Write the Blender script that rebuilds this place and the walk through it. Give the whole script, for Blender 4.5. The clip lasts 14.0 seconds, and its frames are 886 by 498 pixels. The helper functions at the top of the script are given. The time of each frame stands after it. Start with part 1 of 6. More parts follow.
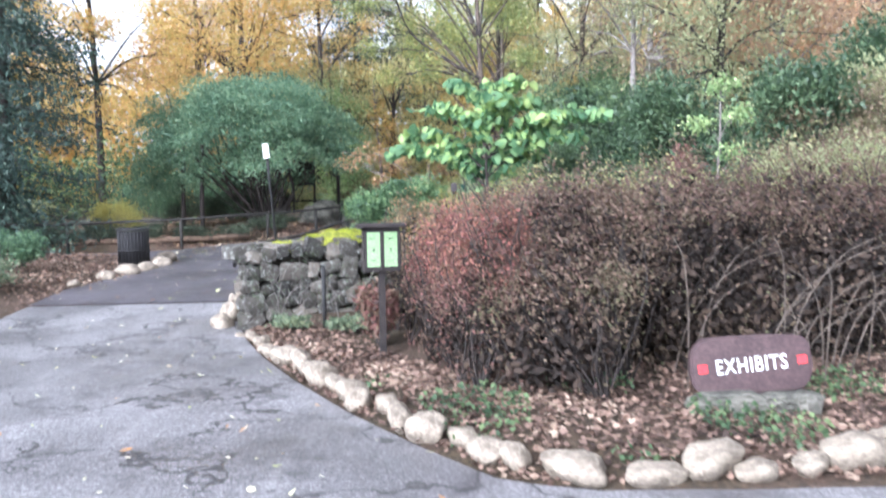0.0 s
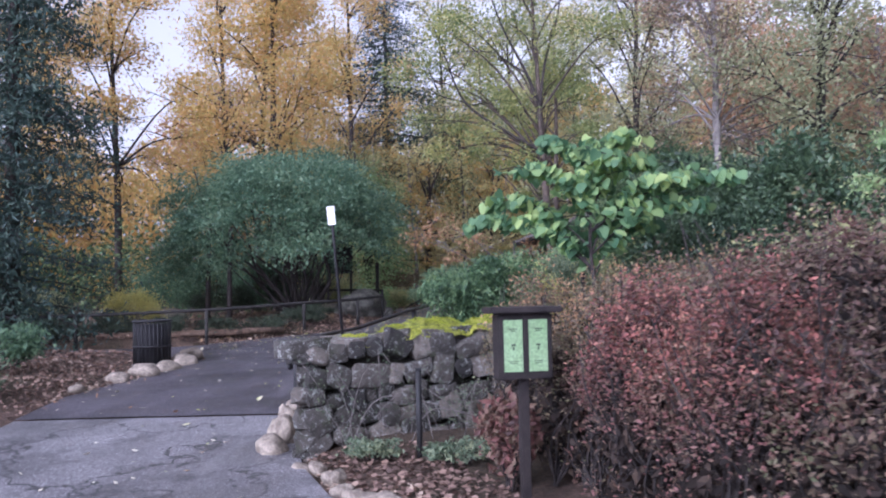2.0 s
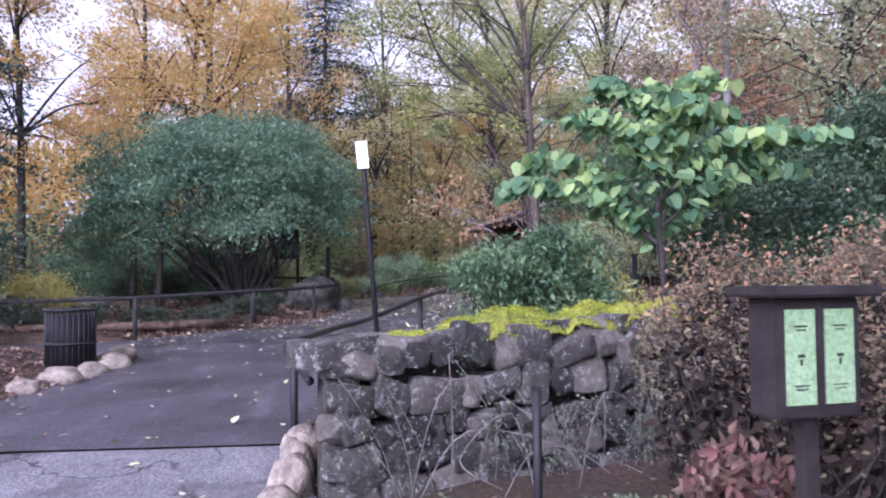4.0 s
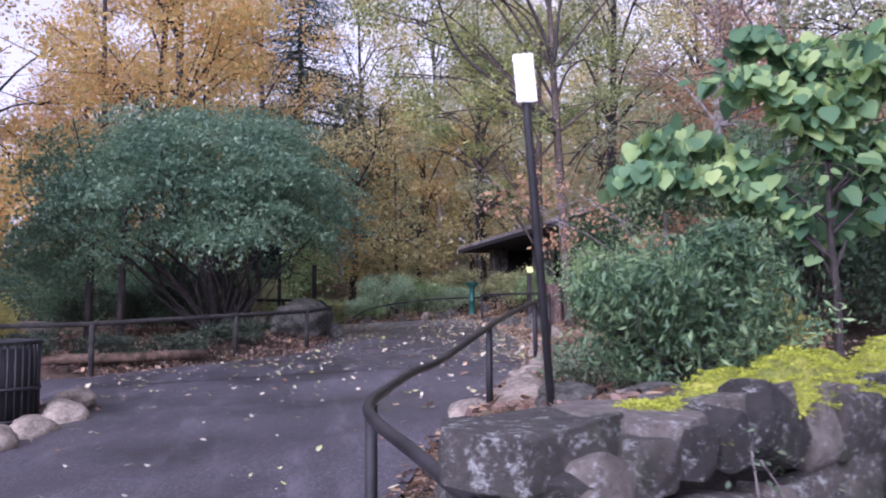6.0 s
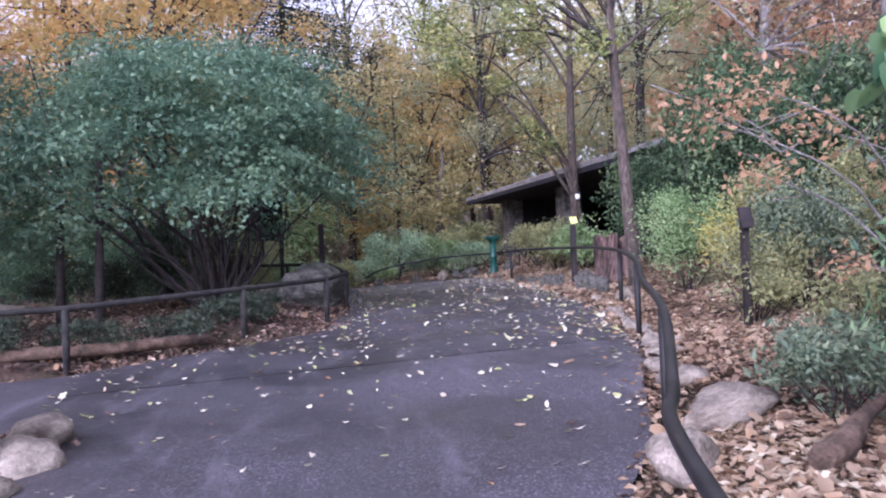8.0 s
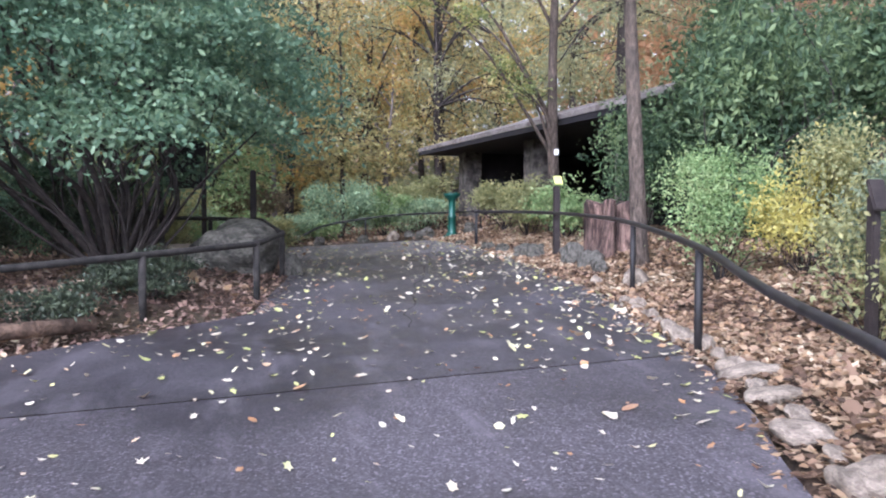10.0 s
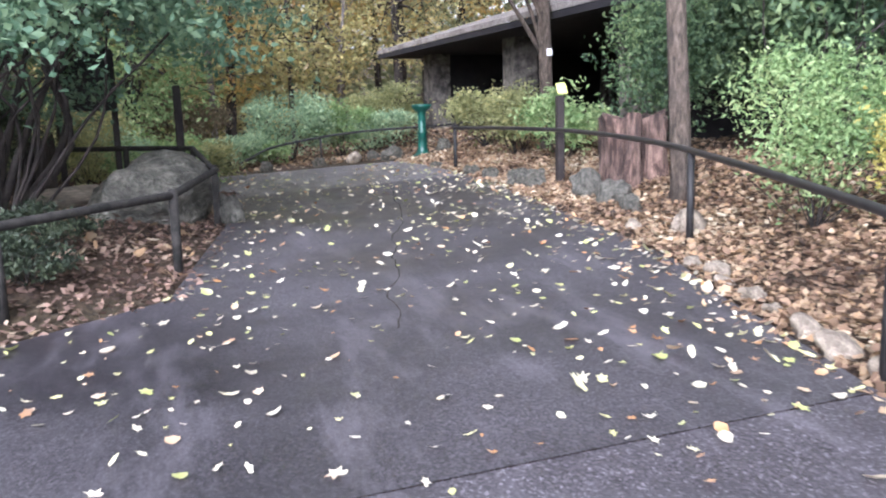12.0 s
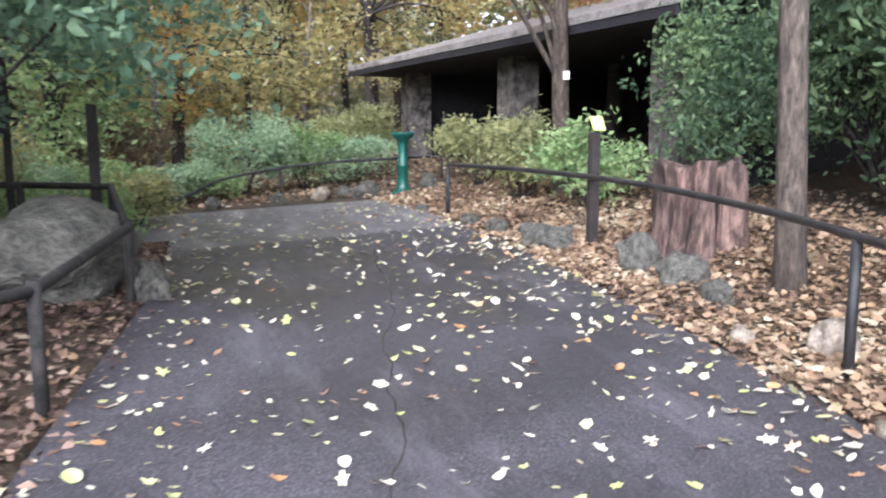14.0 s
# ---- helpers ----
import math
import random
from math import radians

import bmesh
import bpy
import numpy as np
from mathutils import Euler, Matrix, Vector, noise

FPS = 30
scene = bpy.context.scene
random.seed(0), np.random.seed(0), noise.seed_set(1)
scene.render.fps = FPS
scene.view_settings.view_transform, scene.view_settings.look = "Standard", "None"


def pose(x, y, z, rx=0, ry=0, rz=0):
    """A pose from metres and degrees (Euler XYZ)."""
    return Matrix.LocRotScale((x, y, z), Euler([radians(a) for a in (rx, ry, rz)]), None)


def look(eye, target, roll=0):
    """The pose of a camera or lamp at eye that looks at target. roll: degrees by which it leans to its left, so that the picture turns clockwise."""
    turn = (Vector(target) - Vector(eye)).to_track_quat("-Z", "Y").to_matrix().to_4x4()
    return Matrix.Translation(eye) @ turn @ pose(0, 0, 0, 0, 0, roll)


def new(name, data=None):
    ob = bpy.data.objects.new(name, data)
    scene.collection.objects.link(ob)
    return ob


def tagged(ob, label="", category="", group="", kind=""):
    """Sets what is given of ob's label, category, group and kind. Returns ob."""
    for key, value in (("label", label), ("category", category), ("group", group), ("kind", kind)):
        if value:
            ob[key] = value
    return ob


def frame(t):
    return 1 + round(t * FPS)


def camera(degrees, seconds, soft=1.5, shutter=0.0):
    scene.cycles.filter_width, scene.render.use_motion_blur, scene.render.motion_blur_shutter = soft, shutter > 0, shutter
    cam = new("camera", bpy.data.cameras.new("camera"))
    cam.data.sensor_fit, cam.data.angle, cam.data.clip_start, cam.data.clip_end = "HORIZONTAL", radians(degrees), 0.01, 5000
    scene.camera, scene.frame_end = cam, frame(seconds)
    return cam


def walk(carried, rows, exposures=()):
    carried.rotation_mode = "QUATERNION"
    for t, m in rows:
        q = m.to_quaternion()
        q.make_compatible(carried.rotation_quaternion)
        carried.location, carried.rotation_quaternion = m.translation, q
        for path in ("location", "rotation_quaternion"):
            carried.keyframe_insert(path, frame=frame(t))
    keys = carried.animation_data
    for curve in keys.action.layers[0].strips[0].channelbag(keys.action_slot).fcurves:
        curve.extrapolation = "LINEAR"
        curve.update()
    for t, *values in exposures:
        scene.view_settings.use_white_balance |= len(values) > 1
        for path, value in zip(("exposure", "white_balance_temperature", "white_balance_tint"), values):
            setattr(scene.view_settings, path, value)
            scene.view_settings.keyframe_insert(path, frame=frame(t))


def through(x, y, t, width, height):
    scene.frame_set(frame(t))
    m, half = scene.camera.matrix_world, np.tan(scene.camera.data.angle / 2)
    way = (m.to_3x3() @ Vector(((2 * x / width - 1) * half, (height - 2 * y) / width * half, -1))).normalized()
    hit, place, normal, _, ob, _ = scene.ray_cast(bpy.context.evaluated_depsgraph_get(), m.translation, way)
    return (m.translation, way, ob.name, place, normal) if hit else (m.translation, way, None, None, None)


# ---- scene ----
cam = camera(56.5, 14.0, soft=2.0, shutter=0.25)
METRES, EYE, TILT, LEAN, TURN = 20.0, 1.50, -3.5, 1.0, 0.0
ROWS = [
    (0.0, 0.0, 0.0, 0.0, 0.0, 0.0, 0.0),
    (0.5, -0.0138, 0.0366, 0.0013, 0.41, 6.5, -0.49),
    (1.0, -0.0258, 0.0703, 0.003, -1.29, 7.11, 0.21),
    (1.5, -0.0404, 0.1065, 0.0017, -0.2, 7.22, 0.38),
    (2.0, -0.0568, 0.1421, 0.0007, 1.0, 6.51, 0.15),
    (2.5, -0.0732, 0.1795, -0.0016, 0.73, 5.82, -0.55),
    (5.0, -0.141, 0.3521, 0.0071, -7.64, 6.79, 1.09),
    (5.5, -0.1493, 0.3871, 0.0098, -7.37, 8.45, 1.64),
    (6.0, -0.1623, 0.4202, 0.0116, -7.75, 7.74, -0.21),
    (6.5, -0.1701, 0.4538, 0.0155, -7.61, 6.34, 0.56),
    (7.0, -0.1823, 0.4853, 0.0199, -6.99, 5.26, 2.63),
    (7.5, -0.1878, 0.52, 0.0243, -7.02, 4.24, 2.61),
    (8.0, -0.1959, 0.5528, 0.0275, -9.05, 4.47, 1.96),
    (10.5, -0.1883, 0.7214, 0.05, -15.15, -0.97, -0.0),
    (11.0, -0.1809, 0.7517, 0.0547, -18.61, -3.12, 1.01),
    (11.5, -0.177, 0.7866, 0.0613, -21.94, -4.39, 1.39),
    (12.0, -0.175, 0.8215, 0.0658, -16.75, -5.75, 1.66),
    (12.5, -0.1732, 0.855, 0.072, -16.54, -6.29, 2.2),
    (13.0, -0.1677, 0.8879, 0.077, -15.77, -7.72, 2.94),
    (13.5, -0.1652, 0.919, 0.0829, -14.7, -5.86, 1.88),
    (14.0, -0.1543, 0.9547, 0.0843, -19.44, -4.55, 0.25),
]
EXPOSURES = [(0.0, 1.92, 5500, 13), (0.5, 1.42, 5260, 22), (1.5, 0.62, 5210, 28), (2.5, 1.15, 5260, 30), (5.0, 1.14, 5260, 39), (6.5, 0.88, 5360, 39), (7.0, 0.92, 5360, 37), (7.5, 1.2, 5410, 36), (8.0, 1.2, 5250, 36), (10.5, 1.62, 5550, 20), (11.5, 1.54, 5700, 19), (12.0, 1.88, 5600, 18), (13.0, 1.83, 5680, 16), (13.5, 2.03, 5820, 16), (14.0, 1.93, 5660, 16)]
walk(cam, [(t, pose(0, 0, EYE, TILT, LEAN, TURN) @ pose(METRES * x, METRES * y, METRES * z, 90 + pitch, roll, yaw)) for t, x, y, z, yaw, pitch, roll in ROWS], EXPOSURES)

# ---- sky and sun: a bright overcast evening ----
world = bpy.data.worlds.new("sky")
scene.world = world
world.use_nodes = True
wn = world.node_tree.nodes
sky = wn.new("ShaderNodeTexSky")
sky.sky_type = "NISHITA"
sky.sun_disc = False
sky.sun_elevation = radians(28)
sky.sun_rotation = radians(214)
sky.dust_density = 4.0
grey = wn.new("ShaderNodeHueSaturation")
grey.inputs["Saturation"].default_value = 0.05
world.node_tree.links.new(sky.outputs[0], grey.inputs["Color"])
world.node_tree.links.new(grey.outputs[0], wn["Background"].inputs["Color"])
wn["Background"].inputs["Strength"].default_value = 0.15
sun_data = bpy.data.lights.new("sun", "SUN")
sun_data.energy = 0.6
sun_data.angle = radians(25)
sun_data.color = (1.0, 0.95, 0.88)
sun = new("sun", sun_data)
sun.matrix_basis = look((0, 0, 40), (12, 18, 40 - 19))


# ---- materials ----
def material(name, rough=0.8):
    m = bpy.data.materials.new(name)
    m.use_nodes = True
    bs = m.node_tree.nodes["Principled BSDF"]
    bs.inputs["Roughness"].default_value = rough
    return m, m.node_tree.nodes, m.node_tree.links, bs


def ramp_node(nodes, stops):
    r = nodes.new("ShaderNodeValToRGB")
    e = r.color_ramp.elements
    while len(e) < len(stops):
        e.new(0.5)
    for i, (p, c) in enumerate(stops):
        e[i].position, e[i].color = p, (*c, 1)
    return r


def noise_node(nodes, links, scale, detail=4, rough=0.6, kind="Object"):
    co = nodes.new("ShaderNodeTexCoord")
    n = nodes.new("ShaderNodeTexNoise")
    n.inputs["Scale"].default_value = scale
    n.inputs["Detail"].default_value = detail
    n.inputs["Roughness"].default_value = rough
    links.new(co.outputs[kind], n.inputs["Vector"])
    return n


def mix_node(nodes, links, fac, a, b, mode="MIX"):
    m = nodes.new("ShaderNodeMix")
    m.data_type, m.blend_type = "RGBA", mode
    if isinstance(fac, float):
        m.inputs[0].default_value = fac
    else:
        links.new(fac, m.inputs[0])
    for sock, v in ((m.inputs[6], a), (m.inputs[7], b)):
        if isinstance(v, tuple):
            sock.default_value = (*v, 1)
        else:
            links.new(v, sock)
    return m.outputs[2]


def bump_node(nodes, links, bs, height, strength, dist):
    b = nodes.new("ShaderNodeBump")
    b.inputs["Strength"].default_value = strength
    b.inputs["Distance"].default_value = dist
    links.new(height, b.inputs["Height"])
    links.new(b.outputs[0], bs.inputs["Normal"])
    return b


def plain(name, c1, c2, scale=6.0, rough=0.7, bump=0.3, dist=0.01, fine=60.0, metal=0.0):
    """Two colours in blotches, with fine grain and relief."""
    m, n, l, bs = material(name, rough)
    a = noise_node(n, l, scale)
    f = noise_node(n, l, fine, 3)
    r = ramp_node(n, [(0.35, c1), (0.65, c2)])
    l.new(a.outputs[0], r.inputs[0])
    g = ramp_node(n, [(0.3, (0.65, 0.65, 0.65)), (0.7, (1.2, 1.2, 1.2))])
    l.new(f.outputs[0], g.inputs[0])
    l.new(mix_node(n, l, 1.0, r.outputs[0], g.outputs[0], "MULTIPLY"), bs.inputs["Base Color"])
    bs.inputs["Metallic"].default_value = metal
    bump_node(n, l, bs, f.outputs[0], bump, dist)
    return m


def leaf_mat(name, stops, through=0.35, rough=0.55, vary=0.7):
    """Leaves: a colour of its own for each leaf, drifting in patches, with light coming through."""
    m, n, l, bs = material(name, rough)
    geo = n.new("ShaderNodeNewGeometry")
    patch = noise_node(n, l, 0.9, 3, kind="Object")
    add = n.new("ShaderNodeMath")
    add.operation = "MULTIPLY_ADD"
    l.new(patch.outputs[0], add.inputs[0])
    add.inputs[1].default_value = 1.5
    sub = n.new("ShaderNodeMath")
    sub.operation = "MULTIPLY_ADD"
    l.new(geo.outputs["Random Per Island"], sub.inputs[0])
    sub.inputs[1].default_value = vary
    sub.inputs[2].default_value = -0.25 - vary / 2
    l.new(sub.outputs[0], add.inputs[2])
    r = ramp_node(n, stops)
    l.new(add.outputs[0], r.inputs[0])
    l.new(r.outputs[0], bs.inputs["Base Color"])
    bs.inputs["Specular IOR Level"].default_value = 0.35
    tr = n.new("ShaderNodeBsdfTranslucent")
    l.new(r.outputs[0], tr.inputs["Color"])
    mx = n.new("ShaderNodeMixShader")
    mx.inputs[0].default_value = through
    l.new(bs.outputs[0], mx.inputs[1])
    l.new(tr.outputs[0], mx.inputs[2])
    l.new(mx.outputs[0], n["Material Output"].inputs["Surface"])
    return m


GOLD = leaf_mat("golden leaves", [(0.1, (0.36, 0.30, 0.11)), (0.4, (0.64, 0.50, 0.18)), (0.65, (0.66, 0.40, 0.16)), (0.9, (0.48, 0.46, 0.19))], 0.6, vary=0.45)
ORANGE = leaf_mat("orange leaves", [(0.1, (0.34, 0.22, 0.13)), (0.5, (0.58, 0.34, 0.19)), (0.9, (0.50, 0.39, 0.22))], 0.5, vary=0.5)
RUSTWOOD = leaf_mat("rusty brown leaves", [(0.1, (0.24, 0.18, 0.14)), (0.4, (0.40, 0.28, 0.20)), (0.65, (0.50, 0.33, 0.19)), (0.9, (0.42, 0.38, 0.24))], 0.5, vary=0.45)
OLIVE = leaf_mat("olive leaves", [(0.1, (0.24, 0.25, 0.14)), (0.5, (0.36, 0.39, 0.22)), (0.9, (0.50, 0.48, 0.27))], 0.5, vary=0.45)
YELLOWGREEN = leaf_mat("yellow green leaves", [(0.1, (0.13, 0.18, 0.07)), (0.5, (0.26, 0.30, 0.11)), (0.9, (0.46, 0.44, 0.15))], 0.4)
GREEN = leaf_mat("dark green leaves", [(0.1, (0.045, 0.086, 0.052)), (0.5, (0.100, 0.178, 0.105)), (0.9, (0.18, 0.275, 0.145))], 0.42)
LAUREL = leaf_mat("glossy green leaves", [(0.1, (0.042, 0.085, 0.045)), (0.5, (0.11, 0.195, 0.09)), (0.9, (0.29, 0.39, 0.18))], 0.3, 0.42)
BROADLEAF = leaf_mat("broad light green leaves", [(0.1, (0.09, 0.19, 0.10)), (0.5, (0.20, 0.34, 0.16)), (0.8, (0.36, 0.50, 0.20)), (0.95, (0.50, 0.62, 0.24))], 0.5, 0.6, 0.8)
CONIFER = leaf_mat("conifer needles", [(0.1, (0.025, 0.045, 0.040)), (0.5, (0.045, 0.080, 0.065)), (0.9, (0.08, 0.12, 0.085))], 0.15)
RUSSET = leaf_mat("russet hedge leaves", [(0.05, (0.06, 0.042, 0.036)), (0.3, (0.155, 0.09, 0.075)), (0.45, (0.12, 0.10, 0.06)), (0.62, (0.235, 0.155, 0.115)), (0.78, (0.11, 0.12, 0.062)), (0.95, (0.20, 0.165, 0.10))], 0.28, 0.6, 0.5)
REDLEAF = leaf_mat("red hedge leaves", [(0.1, (0.075, 0.045, 0.04)), (0.4, (0.25, 0.115, 0.10)), (0.6, (0.15, 0.11, 0.075)), (0.8, (0.31, 0.18, 0.135)), (0.95, (0.13, 0.13, 0.07))], 0.28)
REDTOP = leaf_mat("orange red shoot leaves", [(0.1, (0.28, 0.11, 0.10)), (0.5, (0.50, 0.20, 0.16)), (0.9, (0.58, 0.34, 0.22))], 0.45)
# Near-black brown: the shade of the hedge hollows is in the colour.
SHADELEAF = leaf_mat("dead inner leaves with hedge shade in colour", [(0.1, (0.018, 0.014, 0.012)), (0.5, (0.045, 0.032, 0.026)), (0.9, (0.09, 0.062, 0.045))], 0.05, 0.9)
EVERDARK = leaf_mat("dark glossy evergreen leaves", [(0.1, (0.026, 0.050, 0.028)), (0.5, (0.058, 0.100, 0.052)), (0.9, (0.13, 0.19, 0.095))], 0.25, 0.4)
LOWDARK = leaf_mat("dark low evergreen leaves", [(0.1, (0.018, 0.026, 0.016)), (0.5, (0.04, 0.056, 0.034)), (0.9, (0.08, 0.10, 0.055))], 0.15)
BUSHGREEN = leaf_mat("green bush leaves", [(0.1, (0.075, 0.14, 0.09)), (0.5, (0.155, 0.255, 0.16)), (0.9, (0.28, 0.39, 0.23))], 0.48, 0.45, 0.6)
PALEGREEN = leaf_mat("pale blue green leaves", [(0.1, (0.19, 0.29, 0.18)), (0.5, (0.35, 0.48, 0.30)), (0.9, (0.52, 0.62, 0.38))], 0.45)
DAMPLEAF = leaf_mat("damp fallen leaves", [(0.05, (0.04, 0.027, 0.022)), (0.3, (0.12, 0.075, 0.058)), (0.5, (0.22, 0.145, 0.115)), (0.75, (0.31, 0.205, 0.155)), (0.92, (0.44, 0.34, 0.26))], 0.12, 0.75)
YELLOW = leaf_mat("yellow leaves", [(0.1, (0.40, 0.35, 0.11)), (0.5, (0.58, 0.52, 0.15)), (0.9, (0.46, 0.46, 0.18))], 0.4)
SAGE = leaf_mat("grey green leaves", [(0.1, (0.08, 0.115, 0.07)), (0.5, (0.16, 0.21, 0.13)), (0.9, (0.27, 0.30, 0.17))], 0.25)
LITTER = leaf_mat("fallen brown leaves", [(0.05, (0.045, 0.03, 0.022)), (0.2, (0.12, 0.075, 0.05)), (0.4, (0.25, 0.16, 0.105)), (0.6, (0.39, 0.285, 0.185)), (0.75, (0.34, 0.215, 0.12)), (0.9, (0.56, 0.47, 0.34))], 0.15, 0.75)
PALELEAF = leaf_mat("fallen pale leaves", [(0.05, (0.60, 0.54, 0.42)), (0.3, (0.66, 0.62, 0.50)), (0.5, (0.58, 0.55, 0.26)), (0.6, (0.44, 0.48, 0.17)), (0.7, (0.64, 0.58, 0.44)), (0.84, (0.48, 0.25, 0.11)), (0.92, (0.34, 0.22, 0.15)), (0.98, (0.62, 0.56, 0.44))], 0.15, 0.6, 0.95)
FRESH = leaf_mat("fresh green leaves", [(0.1, (0.15, 0.24, 0.10)), (0.5, (0.29, 0.41, 0.18)), (0.9, (0.46, 0.54, 0.26))], 0.4)
DRYGREEN = leaf_mat("dry green leaves", [(0.1, (0.19, 0.21, 0.10)), (0.5, (0.33, 0.34, 0.16)), (0.9, (0.48, 0.45, 0.20))], 0.4)
MIXED = leaf_mat("mixed autumn leaves", [(0.1, (0.22, 0.20, 0.11)), (0.4, (0.66, 0.57, 0.27)), (0.6, (0.54, 0.54, 0.27)), (0.8, (0.76, 0.65, 0.28)), (0.95, (0.62, 0.50, 0.30))], 0.62)
MIDGREEN = leaf_mat("mid green leaves", [(0.1, (0.04, 0.075, 0.04)), (0.5, (0.10, 0.16, 0.08)), (0.9, (0.24, 0.32, 0.15))], 0.42)
SCRUB = leaf_mat("brown scrub leaves", [(0.1, (0.11, 0.085, 0.06)), (0.5, (0.24, 0.18, 0.12)), (0.75, (0.19, 0.19, 0.10)), (0.95, (0.36, 0.26, 0.17))], 0.3)
BARK = plain("bark", (0.020, 0.016, 0.015), (0.062, 0.049, 0.043), 8, 0.9, 0.8, 0.02, 40)
BARK_GREY = plain("grey bark", (0.15, 0.13, 0.12), (0.28, 0.25, 0.23), 6, 0.9, 0.7, 0.02, 50)


def bark_mat(name, c1, c2, across=14.0, along=1.6):
    """Bark with long upright furrows."""
    m, n, l, bs = material(name, 0.92)
    co = n.new("ShaderNodeTexCoord")
    mp = n.new("ShaderNodeMapping")
    mp.inputs["Scale"].default_value = (across, across, along)
    l.new(co.outputs["Object"], mp.inputs["Vector"])
    f = n.new("ShaderNodeTexNoise")
    f.inputs["Scale"].default_value = 1.0
    f.inputs["Detail"].default_value = 7
    f.inputs["Roughness"].default_value = 0.7
    l.new(mp.outputs[0], f.inputs["Vector"])
    r = ramp_node(n, [(0.33, tuple(0.35 * v for v in c1)), (0.47, c1), (0.68, c2)])
    l.new(f.outputs[0], r.inputs[0])
    g = ramp_node(n, [(0.35, (0.7, 0.7, 0.7)), (0.65, (1.25, 1.2, 1.15))])
    l.new(noise_node(n, l, 2.5).outputs[0], g.inputs[0])
    l.new(mix_node(n, l, 1.0, r.outputs[0], g.outputs[0], "MULTIPLY"), bs.inputs["Base Color"])
    bump_node(n, l, bs, f.outputs[0], 1.0, 0.05)
    return m


STUMP = bark_mat("stump bark", (0.058, 0.035, 0.029), (0.29, 0.195, 0.16), 11.0, 2.2)
TRUNK = bark_mat("furrowed trunk bark", (0.075, 0.058, 0.046), (0.17, 0.135, 0.11), 22.0, 7.0)
OLDSTUMP = bark_mat("dark stump bark", (0.035, 0.028, 0.025), (0.085, 0.07, 0.06), 11.0, 1.2)

STONE_PALE = plain("pale boulder stone", (0.17, 0.138, 0.108), (0.38, 0.318, 0.25), 1.3, 0.85, 0.6, 0.03, 6)
STONE_DARK = plain("dark pier stone", (0.05, 0.045, 0.042), (0.22, 0.195, 0.17), 5, 0.9, 0.9, 0.04, 12)
STONE_GREY = plain("grey boulder stone", (0.075, 0.075, 0.062), (0.24, 0.225, 0.19), 2.6, 0.9, 1.0, 0.08, 11)
METAL = plain("dark painted metal", (0.008, 0.008, 0.009), (0.020, 0.018, 0.019), 10, 0.65, 0.15, 0.003, 90)
RAILTOP = plain("worn brown rail paint", (0.010, 0.009, 0.010), (0.032, 0.028, 0.031), 7, 0.42, 0.15, 0.003, 80)
OLDWOOD = plain("dark weathered rail wood", (0.012, 0.011, 0.010), (0.042, 0.037, 0.033), 9, 0.95, 0.5, 0.006, 60)
DARKWOOD = plain("dark stained wood", (0.014, 0.010, 0.010), (0.034, 0.025, 0.023), 7, 0.7, 0.3, 0.005, 70)
MOSS = plain("moss", (0.15, 0.17, 0.03), (0.38, 0.38, 0.06), 9, 0.95, 1.0, 0.02, 60)
GREENPAINT = plain("green enamel", (0.006, 0.060, 0.046), (0.010, 0.100, 0.074), 8, 0.35, 0.1, 0.002, 80)
# Paper green is darkened to include the shade inside the notice case.
PAPER = plain("green notice paper with case shade", (0.24, 0.38, 0.18), (0.31, 0.45, 0.24), 5, 0.6, 0.05, 0.001)
WHITE = plain("white sign enamel", (0.80, 0.80, 0.80), (0.86, 0.86, 0.86), 5, 0.4, 0.05, 0.001)
YELLOWSIGN = plain("yellow label", (0.66, 0.70, 0.20), (0.74, 0.76, 0.26), 5, 0.5, 0.05, 0.001)
INK = plain("black ink", (0.02, 0.025, 0.02), (0.03, 0.035, 0.03), 5, 0.6, 0.05, 0.001)
REDPAINT = plain("red paint", (0.62, 0.03, 0.04), (0.75, 0.05, 0.06), 8, 0.5, 0.1, 0.002)
SIGNWOOD = plain("maroon painted wood", (0.045, 0.024, 0.026), (0.078, 0.044, 0.046), 6, 0.55, 0.3, 0.005, 50)
SHINGLE = plain("weathered roof shingles", (0.17, 0.145, 0.13), (0.33, 0.30, 0.28), 3, 0.9, 0.6, 0.02, 30)
# Near-black, with the shade of the shelter's inside put into the colour.
INNER = plain("near-black boards and liner, bay shade included", (0.012, 0.011, 0.014), (0.025, 0.022, 0.026), 3, 0.8, 0.2, 0.01)
CANE = plain("brown cane bark", (0.07, 0.055, 0.045), (0.17, 0.135, 0.11), 8, 0.8, 0.4, 0.005, 50)
LOG = plain("rotten log bark", (0.07, 0.045, 0.03), (0.20, 0.13, 0.09), 8, 0.95, 0.9, 0.03, 30)


